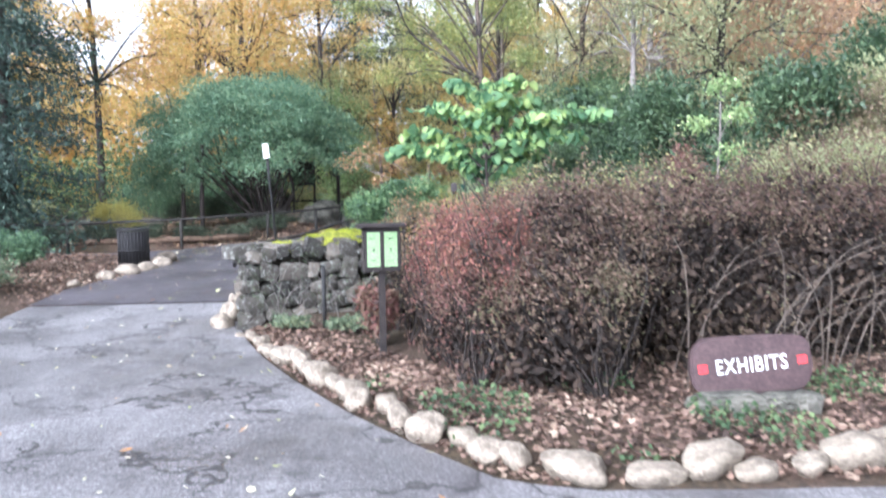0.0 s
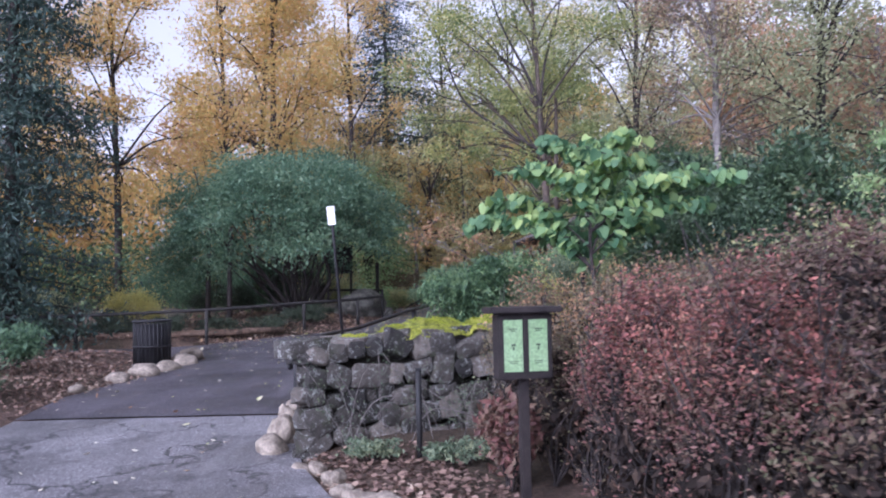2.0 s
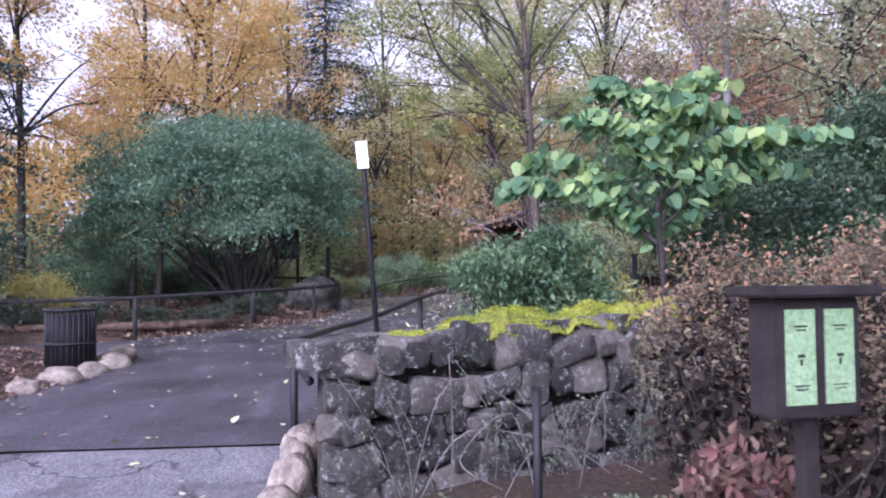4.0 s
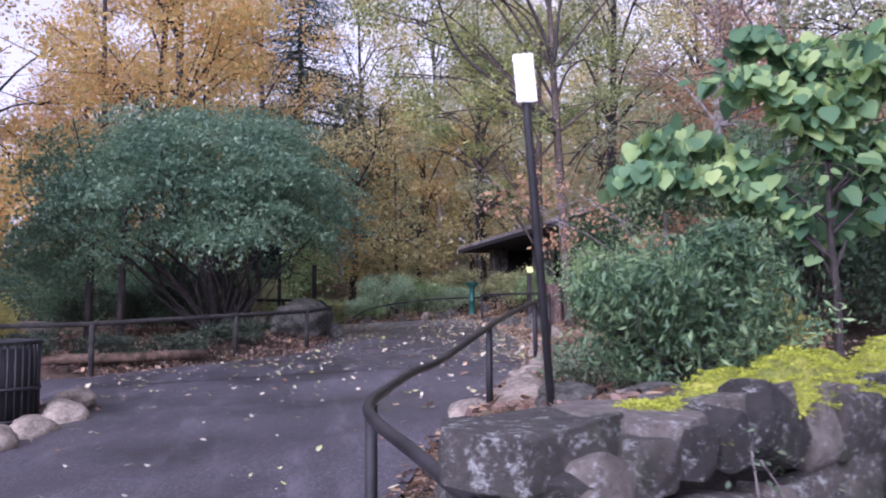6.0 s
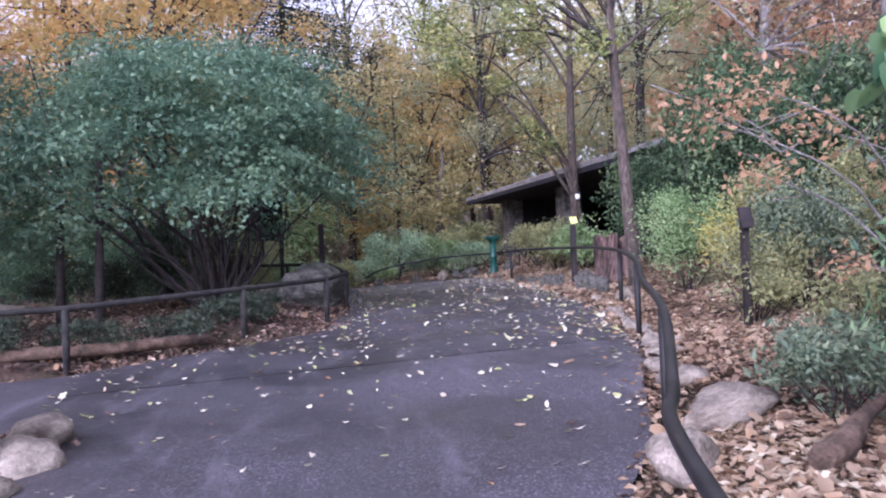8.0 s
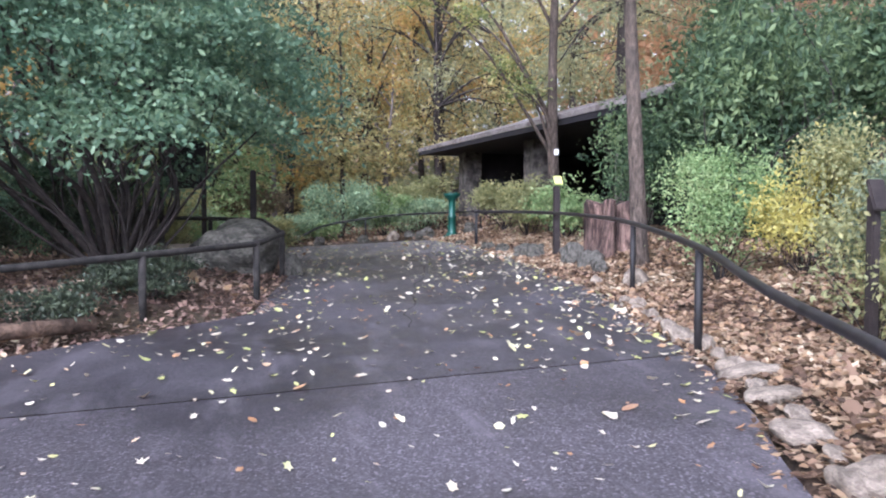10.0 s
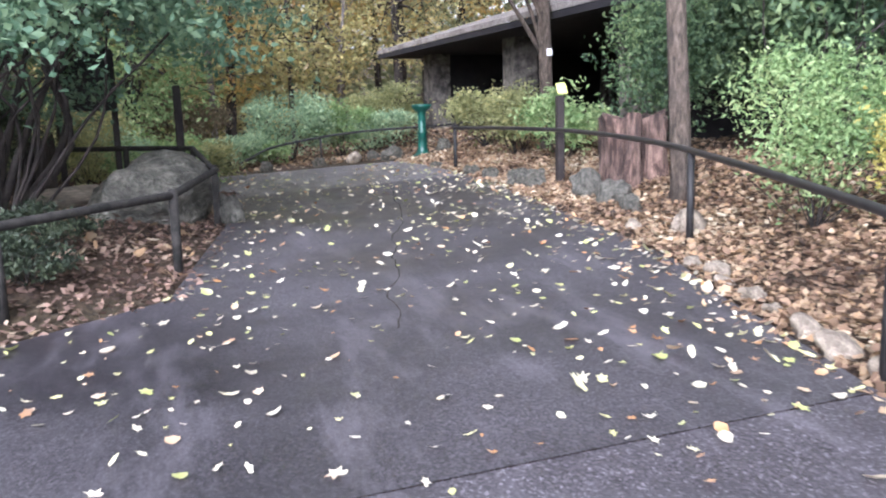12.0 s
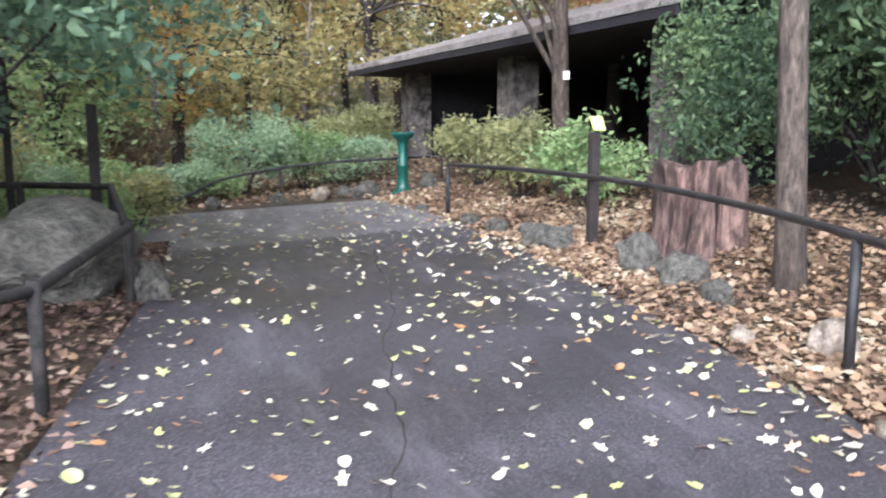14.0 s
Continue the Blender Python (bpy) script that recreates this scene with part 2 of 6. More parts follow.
def asphalt_mat(name, dark, light, wet, cracks=0.0, grit=1.7, dusty=0.6):
    m, n, l, bs = material(name, 0.75)
    big = noise_node(n, l, 0.55, 6, 0.62)
    fine = noise_node(n, l, 60.0, 4, 0.75)
    vor = n.new("ShaderNodeTexVoronoi")
    vor.inputs["Scale"].default_value = 80.0
    co = n.new("ShaderNodeTexCoord")
    l.new(co.outputs["Object"], vor.inputs["Vector"])
    r = ramp_node(n, [(0.34, dark), (0.5, tuple(0.55 * a + 0.45 * b for a, b in zip(dark, light))), (0.66, light)])
    l.new(big.outputs[0], r.inputs[0])
    g = ramp_node(n, [(0.25, (0.30, 0.30, 0.30)), (0.75, (1.9, 1.9, 1.9))])
    l.new(fine.outputs[0], g.inputs[0])
    c = mix_node(n, l, 1.0, r.outputs[0], g.outputs[0], "MULTIPLY")
    bw = n.new("ShaderNodeRGBToBW")
    l.new(vor.outputs["Color"], bw.inputs[0])
    peb = ramp_node(n, [(0.2, (0.62, 0.62, 0.62)), (0.6, (1.0, 1.0, 1.0)), (0.74, (1.25, 1.25, 1.25)), (0.86, (grit, grit, grit))])
    l.new(bw.outputs[0], peb.inputs[0])
    c = mix_node(n, l, 1.0, c, peb.outputs[0], "MULTIPLY")
    mp = n.new("ShaderNodeMapping")
    mp.inputs["Scale"].default_value = (2.4, 0.55, 1.0)
    mp.inputs["Rotation"].default_value = (0, 0, radians(-14))
    l.new(co.outputs["Object"], mp.inputs["Vector"])
    st = n.new("ShaderNodeTexNoise")
    st.inputs["Scale"].default_value = 1.0
    st.inputs["Detail"].default_value = 10
    st.inputs["Roughness"].default_value = 0.72
    l.new(mp.outputs[0], st.inputs["Vector"])
    dust = ramp_node(n, [(0.53, (0, 0, 0)), (0.66, (dusty, dusty, dusty))])
    l.new(st.outputs[0], dust.inputs[0])
    c = mix_node(n, l, dust.outputs[0], c, tuple(2.0 * v for v in light))
    if cracks:
        warp = noise_node(n, l, 1.1, 4)
        vm = n.new("ShaderNodeVectorMath")
        vm.operation = "MULTIPLY_ADD"
        l.new(warp.outputs["Color"], vm.inputs[0])
        vm.inputs[1].default_value = (2.2, 2.2, 0.9)
        l.new(co.outputs["Object"], vm.inputs[2])
        cr = n.new("ShaderNodeTexVoronoi")
        cr.feature = "DISTANCE_TO_EDGE"
        cr.inputs["Scale"].default_value = 0.55
        l.new(vm.outputs[0], cr.inputs["Vector"])
        line = ramp_node(n, [(0.0, (1, 1, 1)), (0.006, (1, 1, 1)), (0.018, (0, 0, 0))])
        l.new(cr.outputs["Distance"], line.inputs[0])
        gate = ramp_node(n, [(0.38, (0, 0, 0)), (0.46, (cracks, cracks, cracks))])
        l.new(noise_node(n, l, 0.35, 2).outputs[0], gate.inputs[0])
        k = mix_node(n, l, 1.0, line.outputs[0], gate.outputs[0], "MULTIPLY")
        c = mix_node(n, l, k, c, (0.03, 0.028, 0.03))
        blot = ramp_node(n, [(0.52, (0, 0, 0)), (0.66, (0.75, 0.75, 0.75))])
        l.new(noise_node(n, l, 1.5, 7, 0.75).outputs[0], blot.inputs[0])
        c = mix_node(n, l, blot.outputs[0], c, (0.055, 0.052, 0.055))
    l.new(c, bs.inputs["Base Color"])
    rr = ramp_node(n, [(0.35, (wet, wet, wet)), (0.65, (0.66, 0.66, 0.66))])
    l.new(big.outputs[0], rr.inputs[0])
    l.new(rr.outputs[0], bs.inputs["Roughness"])
    bump_node(n, l, bs, bw.outputs[0], 0.4, 0.010)
    return m


ASPHALT = asphalt_mat("gritty dark asphalt", (0.036, 0.032, 0.038), (0.080, 0.072, 0.083), 0.32, grit=2.2)
ASPHALT_FINE = asphalt_mat("smooth dark asphalt", (0.029, 0.026, 0.031), (0.066, 0.060, 0.069), 0.32, grit=1.5)
# Paler base colour stands in for sky sheen at the path's far end.
ASPHALT_SHEEN = asphalt_mat("asphalt paled by sky sheen", (0.075, 0.070, 0.076), (0.15, 0.14, 0.15), 0.32, grit=1.5)
ASPHALT_OLD = asphalt_mat("old grey asphalt", (0.090, 0.085, 0.090), (0.215, 0.205, 0.212), 0.34, 0.9, dusty=0.22)


def soil_mat():
    m, n, l, bs = material("leaf strewn soil", 0.95)
    big = noise_node(n, l, 0.8, 5)
    fine = noise_node(n, l, 22.0, 5, 0.75)
    r = ramp_node(n, [(0.3, (0.028, 0.021, 0.016)), (0.5, (0.085, 0.056, 0.038)), (0.7, (0.17, 0.115, 0.08))])
    l.new(fine.outputs[0], r.inputs[0])
    g = ramp_node(n, [(0.4, (0.7, 0.75, 0.6)), (0.65, (1.1, 1.0, 1.0))])
    l.new(big.outputs[0], g.inputs[0])
    l.new(mix_node(n, l, 1.0, r.outputs[0], g.outputs[0], "MULTIPLY"), bs.inputs["Base Color"])
    bump_node(n, l, bs, fine.outputs[0], 1.0, 0.05)
    return m


SOIL = soil_mat()


def wallstone_mat():
    m, n, l, bs = material("lichened wall stone", 0.9)
    info = n.new("ShaderNodeObjectInfo")
    base = ramp_node(n, [(0.0, (0.030, 0.027, 0.024)), (0.5, (0.072, 0.063, 0.054)), (1.0, (0.175, 0.15, 0.125))])
    l.new(info.outputs["Random"], base.inputs[0])
    vein = noise_node(n, l, 5.0, 8, 0.75)
    g = ramp_node(n, [(0.3, (0.5, 0.5, 0.5)), (0.7, (1.5, 1.5, 1.5))])
    l.new(vein.outputs[0], g.inputs[0])
    c = mix_node(n, l, 1.0, base.outputs[0], g.outputs[0], "MULTIPLY")
    lich = noise_node(n, l, 3.4, 13, 0.86)
    spots = ramp_node(n, [(0.535, (0, 0, 0)), (0.585, (0.85, 0.85, 0.85))])
    l.new(lich.outputs[0], spots.inputs[0])
    c = mix_node(n, l, spots.outputs[0], c, (0.42, 0.43, 0.40))
    green = noise_node(n, l, 1.6, 5)
    gr = ramp_node(n, [(0.56, (0, 0, 0)), (0.70, (0.6, 0.6, 0.6))])
    l.new(green.outputs[0], gr.inputs[0])
    l.new(mix_node(n, l, gr.outputs[0], c, (0.05, 0.065, 0.025)), bs.inputs["Base Color"])
    f = noise_node(n, l, 3.2, 9, 0.72)
    shift = n.new("ShaderNodeMath")
    shift.operation = "MULTIPLY"
    shift.inputs[1].default_value = 40.0
    l.new(info.outputs["Random"], shift.inputs[0])
    geo = n.new("ShaderNodeNewGeometry")
    for tex, scale in ((vein, 16.0), (lich, 15.0), (green, 5.0), (f, 13.0)):
        tex.noise_dimensions = "4D"
        tex.inputs["Scale"].default_value = scale
        l.new(geo.outputs["Position"], tex.inputs["Vector"])
        l.new(shift.outputs[0], tex.inputs["W"])
    bump_node(n, l, bs, f.outputs[0], 1.0, 0.05)
    return m


WALLSTONE = wallstone_mat()
MORTAR = plain("dark joint earth", (0.03, 0.028, 0.022), (0.07, 0.06, 0.05), 8, 0.95, 0.8, 0.02)


# ---- mesh helpers ----
def empty(name, x, y, z, rz=0.0):
    ob = new(name)
    ob.matrix_basis = pose(x, y, z, 0, 0, rz)
    return ob


def mesh_object(name, verts, faces, mat, parent=None, label="", smooth=False):
    me = bpy.data.meshes.new(name)
    me.from_pydata([tuple(v) for v in verts], [], [tuple(f) for f in faces])
    if smooth:
        me.polygons.foreach_set("use_smooth", [True] * len(me.polygons))
    me.materials.append(mat)
    ob = new(name, me)
    if parent:
        ob.parent = parent
    return tagged(ob, label)


def part(name, bm, mat, parent=None, label="", smooth=False):
    me = bpy.data.meshes.new(name)
    bm.to_mesh(me)
    bm.free()
    if smooth:
        me.polygons.foreach_set("use_smooth", [True] * len(me.polygons))
    me.materials.append(mat)
    ob = new(name, me)
    if parent:
        ob.parent = parent
    return tagged(ob, label)


def box_bm(sx, sy, sz, cx=0, cy=0, cz=0, bevel=0.01, bm=None):
    bm = bm or bmesh.new()
    r = bmesh.ops.create_cube(bm, size=1, matrix=Matrix.Translation((cx, cy, cz)) @ Matrix.Diagonal((sx, sy, sz, 1)))
    if bevel:
        es = list({e for v in r["verts"] for e in v.link_edges})
        bmesh.ops.bevel(bm, geom=es, offset=bevel, segments=2, affect="EDGES")
    return bm


def tube_data(points, radii, sides=8, cap=True):
    pts = [Vector(p) for p in points]
    verts, faces = [], []
    up = Vector((0.13, 0.21, 0.97))
    for i, p in enumerate(pts):
        d = (pts[min(i + 1, len(pts) - 1)] - pts[max(i - 1, 0)]).normalized()
        a = d.cross(up)
        if a.length < 0.05:
            a = d.cross(Vector((1, 0, 0)))
        a.normalize()
        b = d.cross(a)
        r = radii[i] if isinstance(radii, (list, tuple)) else radii
        for k in range(sides):
            w = 2 * math.pi * k / sides
            verts.append(p + a * (r * math.cos(w)) + b * (r * math.sin(w)))
    for i in range(len(pts) - 1):
        for k in range(sides):
            k2 = (k + 1) % sides
            faces.append((i * sides + k, i * sides + k2, (i + 1) * sides + k2, (i + 1) * sides + k))
    if cap:
        faces.append(tuple(range(sides))[::-1])
        faces.append(tuple((len(pts) - 1) * sides + k for k in range(sides)))
    return verts, faces


def tube(name, points, radii, mat, parent=None, sides=8, label=""):
    v, f = tube_data(points, radii, sides)
    return mesh_object(name, v, f, mat, parent, label, True)


def tubes(name, lines, mat, parent=None, sides=6, label=""):
    verts, faces = [], []
    for pts, rad in lines:
        v, f = tube_data(pts, rad, sides)
        n = len(verts)
        verts += v
        faces += [tuple(i + n for i in q) for q in f]
    return mesh_object(name, verts, faces, mat, parent, label, True)


def spline(points, steps=8):
    """A smooth line through the points."""
    pts = [Vector(p) for p in points]
    out = []
    for i in range(len(pts) - 1):
        a, b, c, d = pts[max(i - 1, 0)], pts[i], pts[i + 1], pts[min(i + 2, len(pts) - 1)]
        for k in range(steps):
            t = k / steps
            out.append(0.5 * ((2 * b) + (c - a) * t + (2 * a - 5 * b + 4 * c - d) * t * t + (3 * b - a - 3 * c + d) * t ** 3))
    return out + [pts[-1]]


RNG = np.random.default_rng(7)


def leaf_mesh(name, centres, size, mat, parent=None, label="", flat=0.0, aspect=0.5, outward=None, droop=0.0, kind=""):
    """A cloud of leaves, each a folded blade of two halves with a pointed tip."""
    c = np.asarray(centres, float)
    n = len(c)
    d = RNG.normal(size=(n, 3))
    d[:, 2] = d[:, 2] * (1 - flat) - droop
    if outward is not None:
        d += outward
    d /= np.linalg.norm(d, axis=1)[:, None] + 1e-9
    u = RNG.normal(size=(n, 3))
    u[:, 2] *= 1 - flat
    u -= (u * d).sum(1)[:, None] * d
    u /= np.linalg.norm(u, axis=1)[:, None] + 1e-9
    w = np.cross(d, u)
    s = (size * RNG.uniform(0.6, 1.35, n))[:, None]
    v = np.empty((n, 4, 3))
    v[:, 0] = c - d * s * 0.5
    v[:, 1] = c + u * s * aspect * 0.5 + w * s * 0.10 - d * s * 0.05
    v[:, 2] = c + d * s * 0.5
    v[:, 3] = c - u * s * aspect * 0.5 + w * s * 0.10 - d * s * 0.05
    me = bpy.data.meshes.new(name)
    me.vertices.add(n * 4)
    me.vertices.foreach_set("co", v.ravel())
    idx = np.array([0, 1, 2, 0, 2, 3])[None, :] + 4 * np.arange(n)[:, None]
    me.loops.add(n * 6)
    me.loops.foreach_set("vertex_index", idx.ravel().astype(np.int32))
    me.polygons.add(n * 2)
    me.polygons.foreach_set("loop_start", np.arange(0, n * 6, 3, dtype=np.int32))
    me.polygons.foreach_set("loop_total", np.full(n * 2, 3, dtype=np.int32))
    me.update(calc_edges=True)
    me.validate()
    me.materials.append(mat)
    ob = new(name, me)
    if parent:
        ob.parent = parent
    return tagged(ob, label, kind=kind)


def star_leaves(name, centres, size, mat, label, lobes=5, tilt=0.25):
    """Fallen lobed leaves, each a cupped star on the ground."""
    c = np.asarray(centres, float)
    n = len(c)
    K = lobes * 2 + 1
    verts = np.empty((n, K + 1, 3))
    a0 = RNG.uniform(0, 2 * np.pi, n)
    s = size * np.clip(np.exp(RNG.normal(0, 0.34, n)), 0.45, 1.7)
    asp = RNG.uniform(0.4, 1.0, n)
    tx, ty = RNG.normal(0, tilt, n), RNG.normal(0, tilt, n)
    cup = RNG.uniform(-0.05, 0.30, n)
    prof = RNG.uniform(0.40, 0.95, n)
    verts[:, K] = 0
    for i in range(K):
        w = 2 * np.pi * i / K
        r = 0.5 if i % 2 == 0 else 0.5 * prof
        u, v = r * np.cos(w) * s, r * np.sin(w) * s * asp
        verts[:, i, 0] = u * np.cos(a0) - v * np.sin(a0)
        verts[:, i, 1] = u * np.sin(a0) + v * np.cos(a0)
        verts[:, i, 2] = cup * s * (r / 0.5 if np.isscalar(r) else 2 * r) * (0.4 + 0.6 * np.cos(w + a0) ** 2)
    verts[:, :, 2] += verts[:, :, 0] * tx[:, None] + verts[:, :, 1] * ty[:, None]
    verts[:, :, 2] -= verts[:, :, 2].min(1)[:, None]
    verts += c[:, None, :]
    me = bpy.data.meshes.new(name)
    me.vertices.add(n * (K + 1))
    me.vertices.foreach_set("co", verts.ravel())
    tri = np.array([[i, (i + 1) % K, K] for i in range(K)]).ravel()
    idx = tri[None, :] + (K + 1) * np.arange(n)[:, None]
    me.loops.add(n * 3 * K)
    me.loops.foreach_set("vertex_index", idx.ravel().astype(np.int32))
    me.polygons.add(n * K)
    me.polygons.foreach_set("loop_start", np.arange(0, n * 3 * K, 3, dtype=np.int32))
    me.polygons.foreach_set("loop_total", np.full(n * K, 3, dtype=np.int32))
    me.update(calc_edges=True)
    me.materials.append(mat)
    return tagged(new(name, me), label, "fallen leaves", kind="stuff")


# ---- the lie of the land ----
GY = [-30, 0, 3.5, 9.5, 11, 12.35, 15, 16.7, 19, 20.4, 22.4, 23.3, 28, 33, 45]
GZ = [0.1, 0, -0.25, -0.25, -0.15, -0.02, 0.25, 0.38, 0.43, 0.48, 0.50, 0.55, 0.72, 0.86, 1.0]
RY = [4.8, 5.0, 5.75, 6.7, 8, 9, 10.4, 11.5, 12.3, 13.4, 15, 15.6, 17.1, 17.8, 18.8, 19.8, 21, 22.3, 24.2, 25.8, 27.3, 28.8, 30.5, 31.8]
RX = [0.9, 0.34, -0.2, -0.8, -1.5, -1.97, -2.58, -2.85, -3.03, -2.88, -2.38, -2.0, -1.43, -1.1, -0.72, -0.5, -0.25, 0.18, 0.3, 0.45, 0.55, 0.5, 0.5, 0.2]
LY = [-40, 4.8, 9, 11.6, 13.8, 15.3, 17.2, 18, 20.9, 21.7, 22.4, 23, 25.3, 27, 29.6, 31.8]
LX = [-14, -8, -6.6, -6.3, -6.4, -5.95, -5.65, -6.3, -6.6, -5.6, -4.7, -3.75, -3.35, -3.05, -2.9, -3.2]


def smooth(a, b, v):
    u = np.clip((v - a) / (b - a), 0, 1)
    return u * u * (3 - 2 * u)


def road_z(x, y):
    return np.interp(y, GY, GZ) + 0.045 * smooth(11, 17, y) * (np.clip(x, -8, 3) + 3)


def right_edge(y):
    return np.where(y < 4.8, 60.0, np.interp(y, RY, RX))


def left_edge(y):
    return np.interp(y, LY, LX)


def ground_z(x, y):
    """The ground beside the road: banks, the filled bed behind the stone wall, rising woods."""
    x, y = np.asarray(x, float), np.asarray(y, float)
    z = road_z(x, y)
    over = x - right_edge(y)
    z = z + 0.30 * smooth(0.1, 2.2, over) * smooth(16, 20, y)
    behind = -0.4336 * (x + 2.60) + 0.9011 * (y - 10.76)
    bed = smooth(0.08, 0.4, behind) * (1 - smooth(11.5, 15.4, y)) * (1 - smooth(3.5, 6, x))
    z = z + bed * (0.76 - road_z(x, y)) * smooth(0.1, 0.45, over)
    z = z + 3.2 * smooth(3.5, 22, x) * smooth(9, 20, y)
    z = z + 0.10 * smooth(0.0, 0.6, over) * smooth(4.9, 5.4, y) * (1 - smooth(16, 20, y))
    under = left_edge(y) - x
    z = z + 0.22 * smooth(0.1, 1.6, under) * smooth(11, 13, y)
    z = z + 6.0 * smooth(48, 110, y) + 2.0 * smooth(14, 60, -x)
    z = z + 0.06 * np.sin(1.3 * x + 0.7 * y) * np.sin(0.9 * y - 0.4 * x) * (smooth(0.4, 1.2, over) + smooth(0.4, 1.2, under))
    side = (y > 17.8) & (y < 21.0) & (x < -6.0)
    far = (y > 29.3) & (y < 31.8) & (x < -2.8)
    on = ((over < 0.02) & (under < 0.02) & (y < 31.8)) | side | far | (y < 4.8)
    return np.where(on, road_z(x, y) - 0.07, z)


def gz(x, y):
    return float(ground_z(x, y))


def grid_mesh(name, X, Y, Z, mat):
    ny, nx = X.shape
    v = np.stack([X, Y, Z], -1).reshape(-1, 3)
    f = [(j * nx + i, j * nx + i + 1, (j + 1) * nx + i + 1, (j + 1) * nx + i) for j in range(ny - 1) for i in range(nx - 1)]
    return mesh_object(name, v.tolist(), f, mat, None, "", True)


xs = np.concatenate([np.linspace(-900, -30, 12), np.arange(-25, -8, 1.0), np.arange(-8, 5, 0.14), np.arange(5, 26, 1.0), np.linspace(30, 900, 12)])
ys = np.concatenate([np.linspace(-900, -30, 10), np.arange(-25, 4, 1.0), np.arange(4, 33, 0.16), np.arange(33, 66, 1.5), np.linspace(75, 900, 14)])
GXX, GYY = np.meshgrid(xs, ys)
tagged(grid_mesh("ground", GXX, GYY, ground_z(GXX, GYY), SOIL), "brown soil under fallen autumn leaves", "ground", kind="structure")


def strip(name, y0, y1, xl, xr, mat, label, lift=0.0, rows=60, cols=26, category="road"):
    yy = np.linspace(y0, y1, rows)
    L, R = xl(yy), xr(yy)
    t = np.linspace(0, 1, cols)[None, :]
    X = L[:, None] * (1 - t) + R[:, None] * t
    Y = np.repeat(yy[:, None], cols, 1)
    Z = road_z(X, Y) + lift + 0.005 * np.sin(1.7 * X + 0.6 * Y) * np.sin(0.8 * Y)
    return tagged(grid_mesh(name, X, Y, Z, mat), label, category, kind="structure")


strip("road_forecourt", -40, 4.8, left_edge, lambda y: y * 0 + 40.0, ASPHALT_OLD, "worn grey asphalt forecourt with dark cracks", rows=90, cols=60)
strip("road_old", 4.8, 12.45, left_edge, right_edge, ASPHALT_OLD, "worn grey asphalt drive with scattered leaves")
strip("road", 12.45, 19.35, left_edge, right_edge, ASPHALT, "dark grey asphalt path with scattered leaves", 0.015)
strip("road_upper", 19.35, 28.6, left_edge, right_edge, ASPHALT_FINE, "dark grey asphalt path strewn with fallen leaves", 0.0195, 90)
# From here on the sky's reflection is painted into the asphalt colour.
strip("road_crest", 28.6, 31.8, left_edge, right_edge, ASPHALT_SHEEN, "asphalt at the path bend, sky sheen put into its colour", 0.0195, 40)
strip("road_side", 17.9, 20.95, lambda y: y * 0 - 25.0, lambda y: np.minimum(left_edge(y) + 0.02, -6.2), ASPHALT, "dark asphalt side path", 0.004)
strip("road_bend", 29.4, 31.8, lambda y: y * 0 - 20.0, lambda y: left_edge(y) + 0.02, ASPHALT_SHEEN, "asphalt path turning away, sky sheen put into its colour", 0.012)


# a crack wandering along the upper path
cv, cf = [], []
for i in range(90):
    t = i / 89
    x, y = -2.35 + 1.5 * t + 0.10 * noise.noise(Vector((9 * t, 0.5, 0))) + 0.03 * noise.noise(Vector((40 * t, 1.5, 0))), 21.4 + 6.2 * t
    z = float(road_z(x, y)) + 0.0195 + 0.005 * math.sin(1.7 * x + 0.6 * y) * math.sin(0.8 * y) + 0.004
    w = 0.006 + 0.006 * noise.noise(Vector((25 * t, 3.0, 0)))
    cv += [(x - w, y, z), (x + w, y, z)]
    if i:
        cf.append((2 * i - 2, 2 * i - 1, 2 * i + 1, 2 * i))
tagged(mesh_object("road_crack", cv, cf, MORTAR), "dark crack running along the asphalt", "crack", kind="structure")

# ---- stones ----
def stone_mesh(name, seed, mat, sub=2, rough=0.28):
    bm = bmesh.new()
    bmesh.ops.create_icosphere(bm, subdivisions=sub, radius=1)
    for v in bm.verts:
        p = v.co * 1.1 + Vector((seed * 7.3, seed * 1.7, 0))
        k = 1 + rough * noise.noise(p) + 0.16 * noise.noise(p * 2.6) + 0.06 * noise.noise(p * 7)
        q = v.co * k
        for a in range(3):
            q[a] = math.copysign(abs(q[a]) ** 0.9, q[a])
        v.co = q
    me = bpy.data.meshes.new(name)
    bm.to_mesh(me)
    bm.free()
    me.polygons.foreach_set("use_smooth", [True] * len(me.polygons))
    me.materials.append(mat)
    return me


PALE = [stone_mesh("edge_stone", i, STONE_PALE, 3, 0.45) for i in range(9)]
GREYS = [stone_mesh("boulder", 20 + i, STONE_GREY, 4, 0.5) for i in range(5)]


def stone(name, x, y, sx, sy, sz, meshes=PALE, label="", category="stone", group="", rz=None, sink=0.35, z=None):
    ob = new(name, random.choice(meshes))
    base = (gz(x, y) if z is None else z) + sz * (1 - sink)
    ob.matrix_basis = pose(x, y, base, random.uniform(-8, 8), random.uniform(-8, 8), random.uniform(0, 360) if rz is None else rz) @ Matrix.Diagonal((sx, sy, sz, 1))
    return tagged(ob, label, category, group)


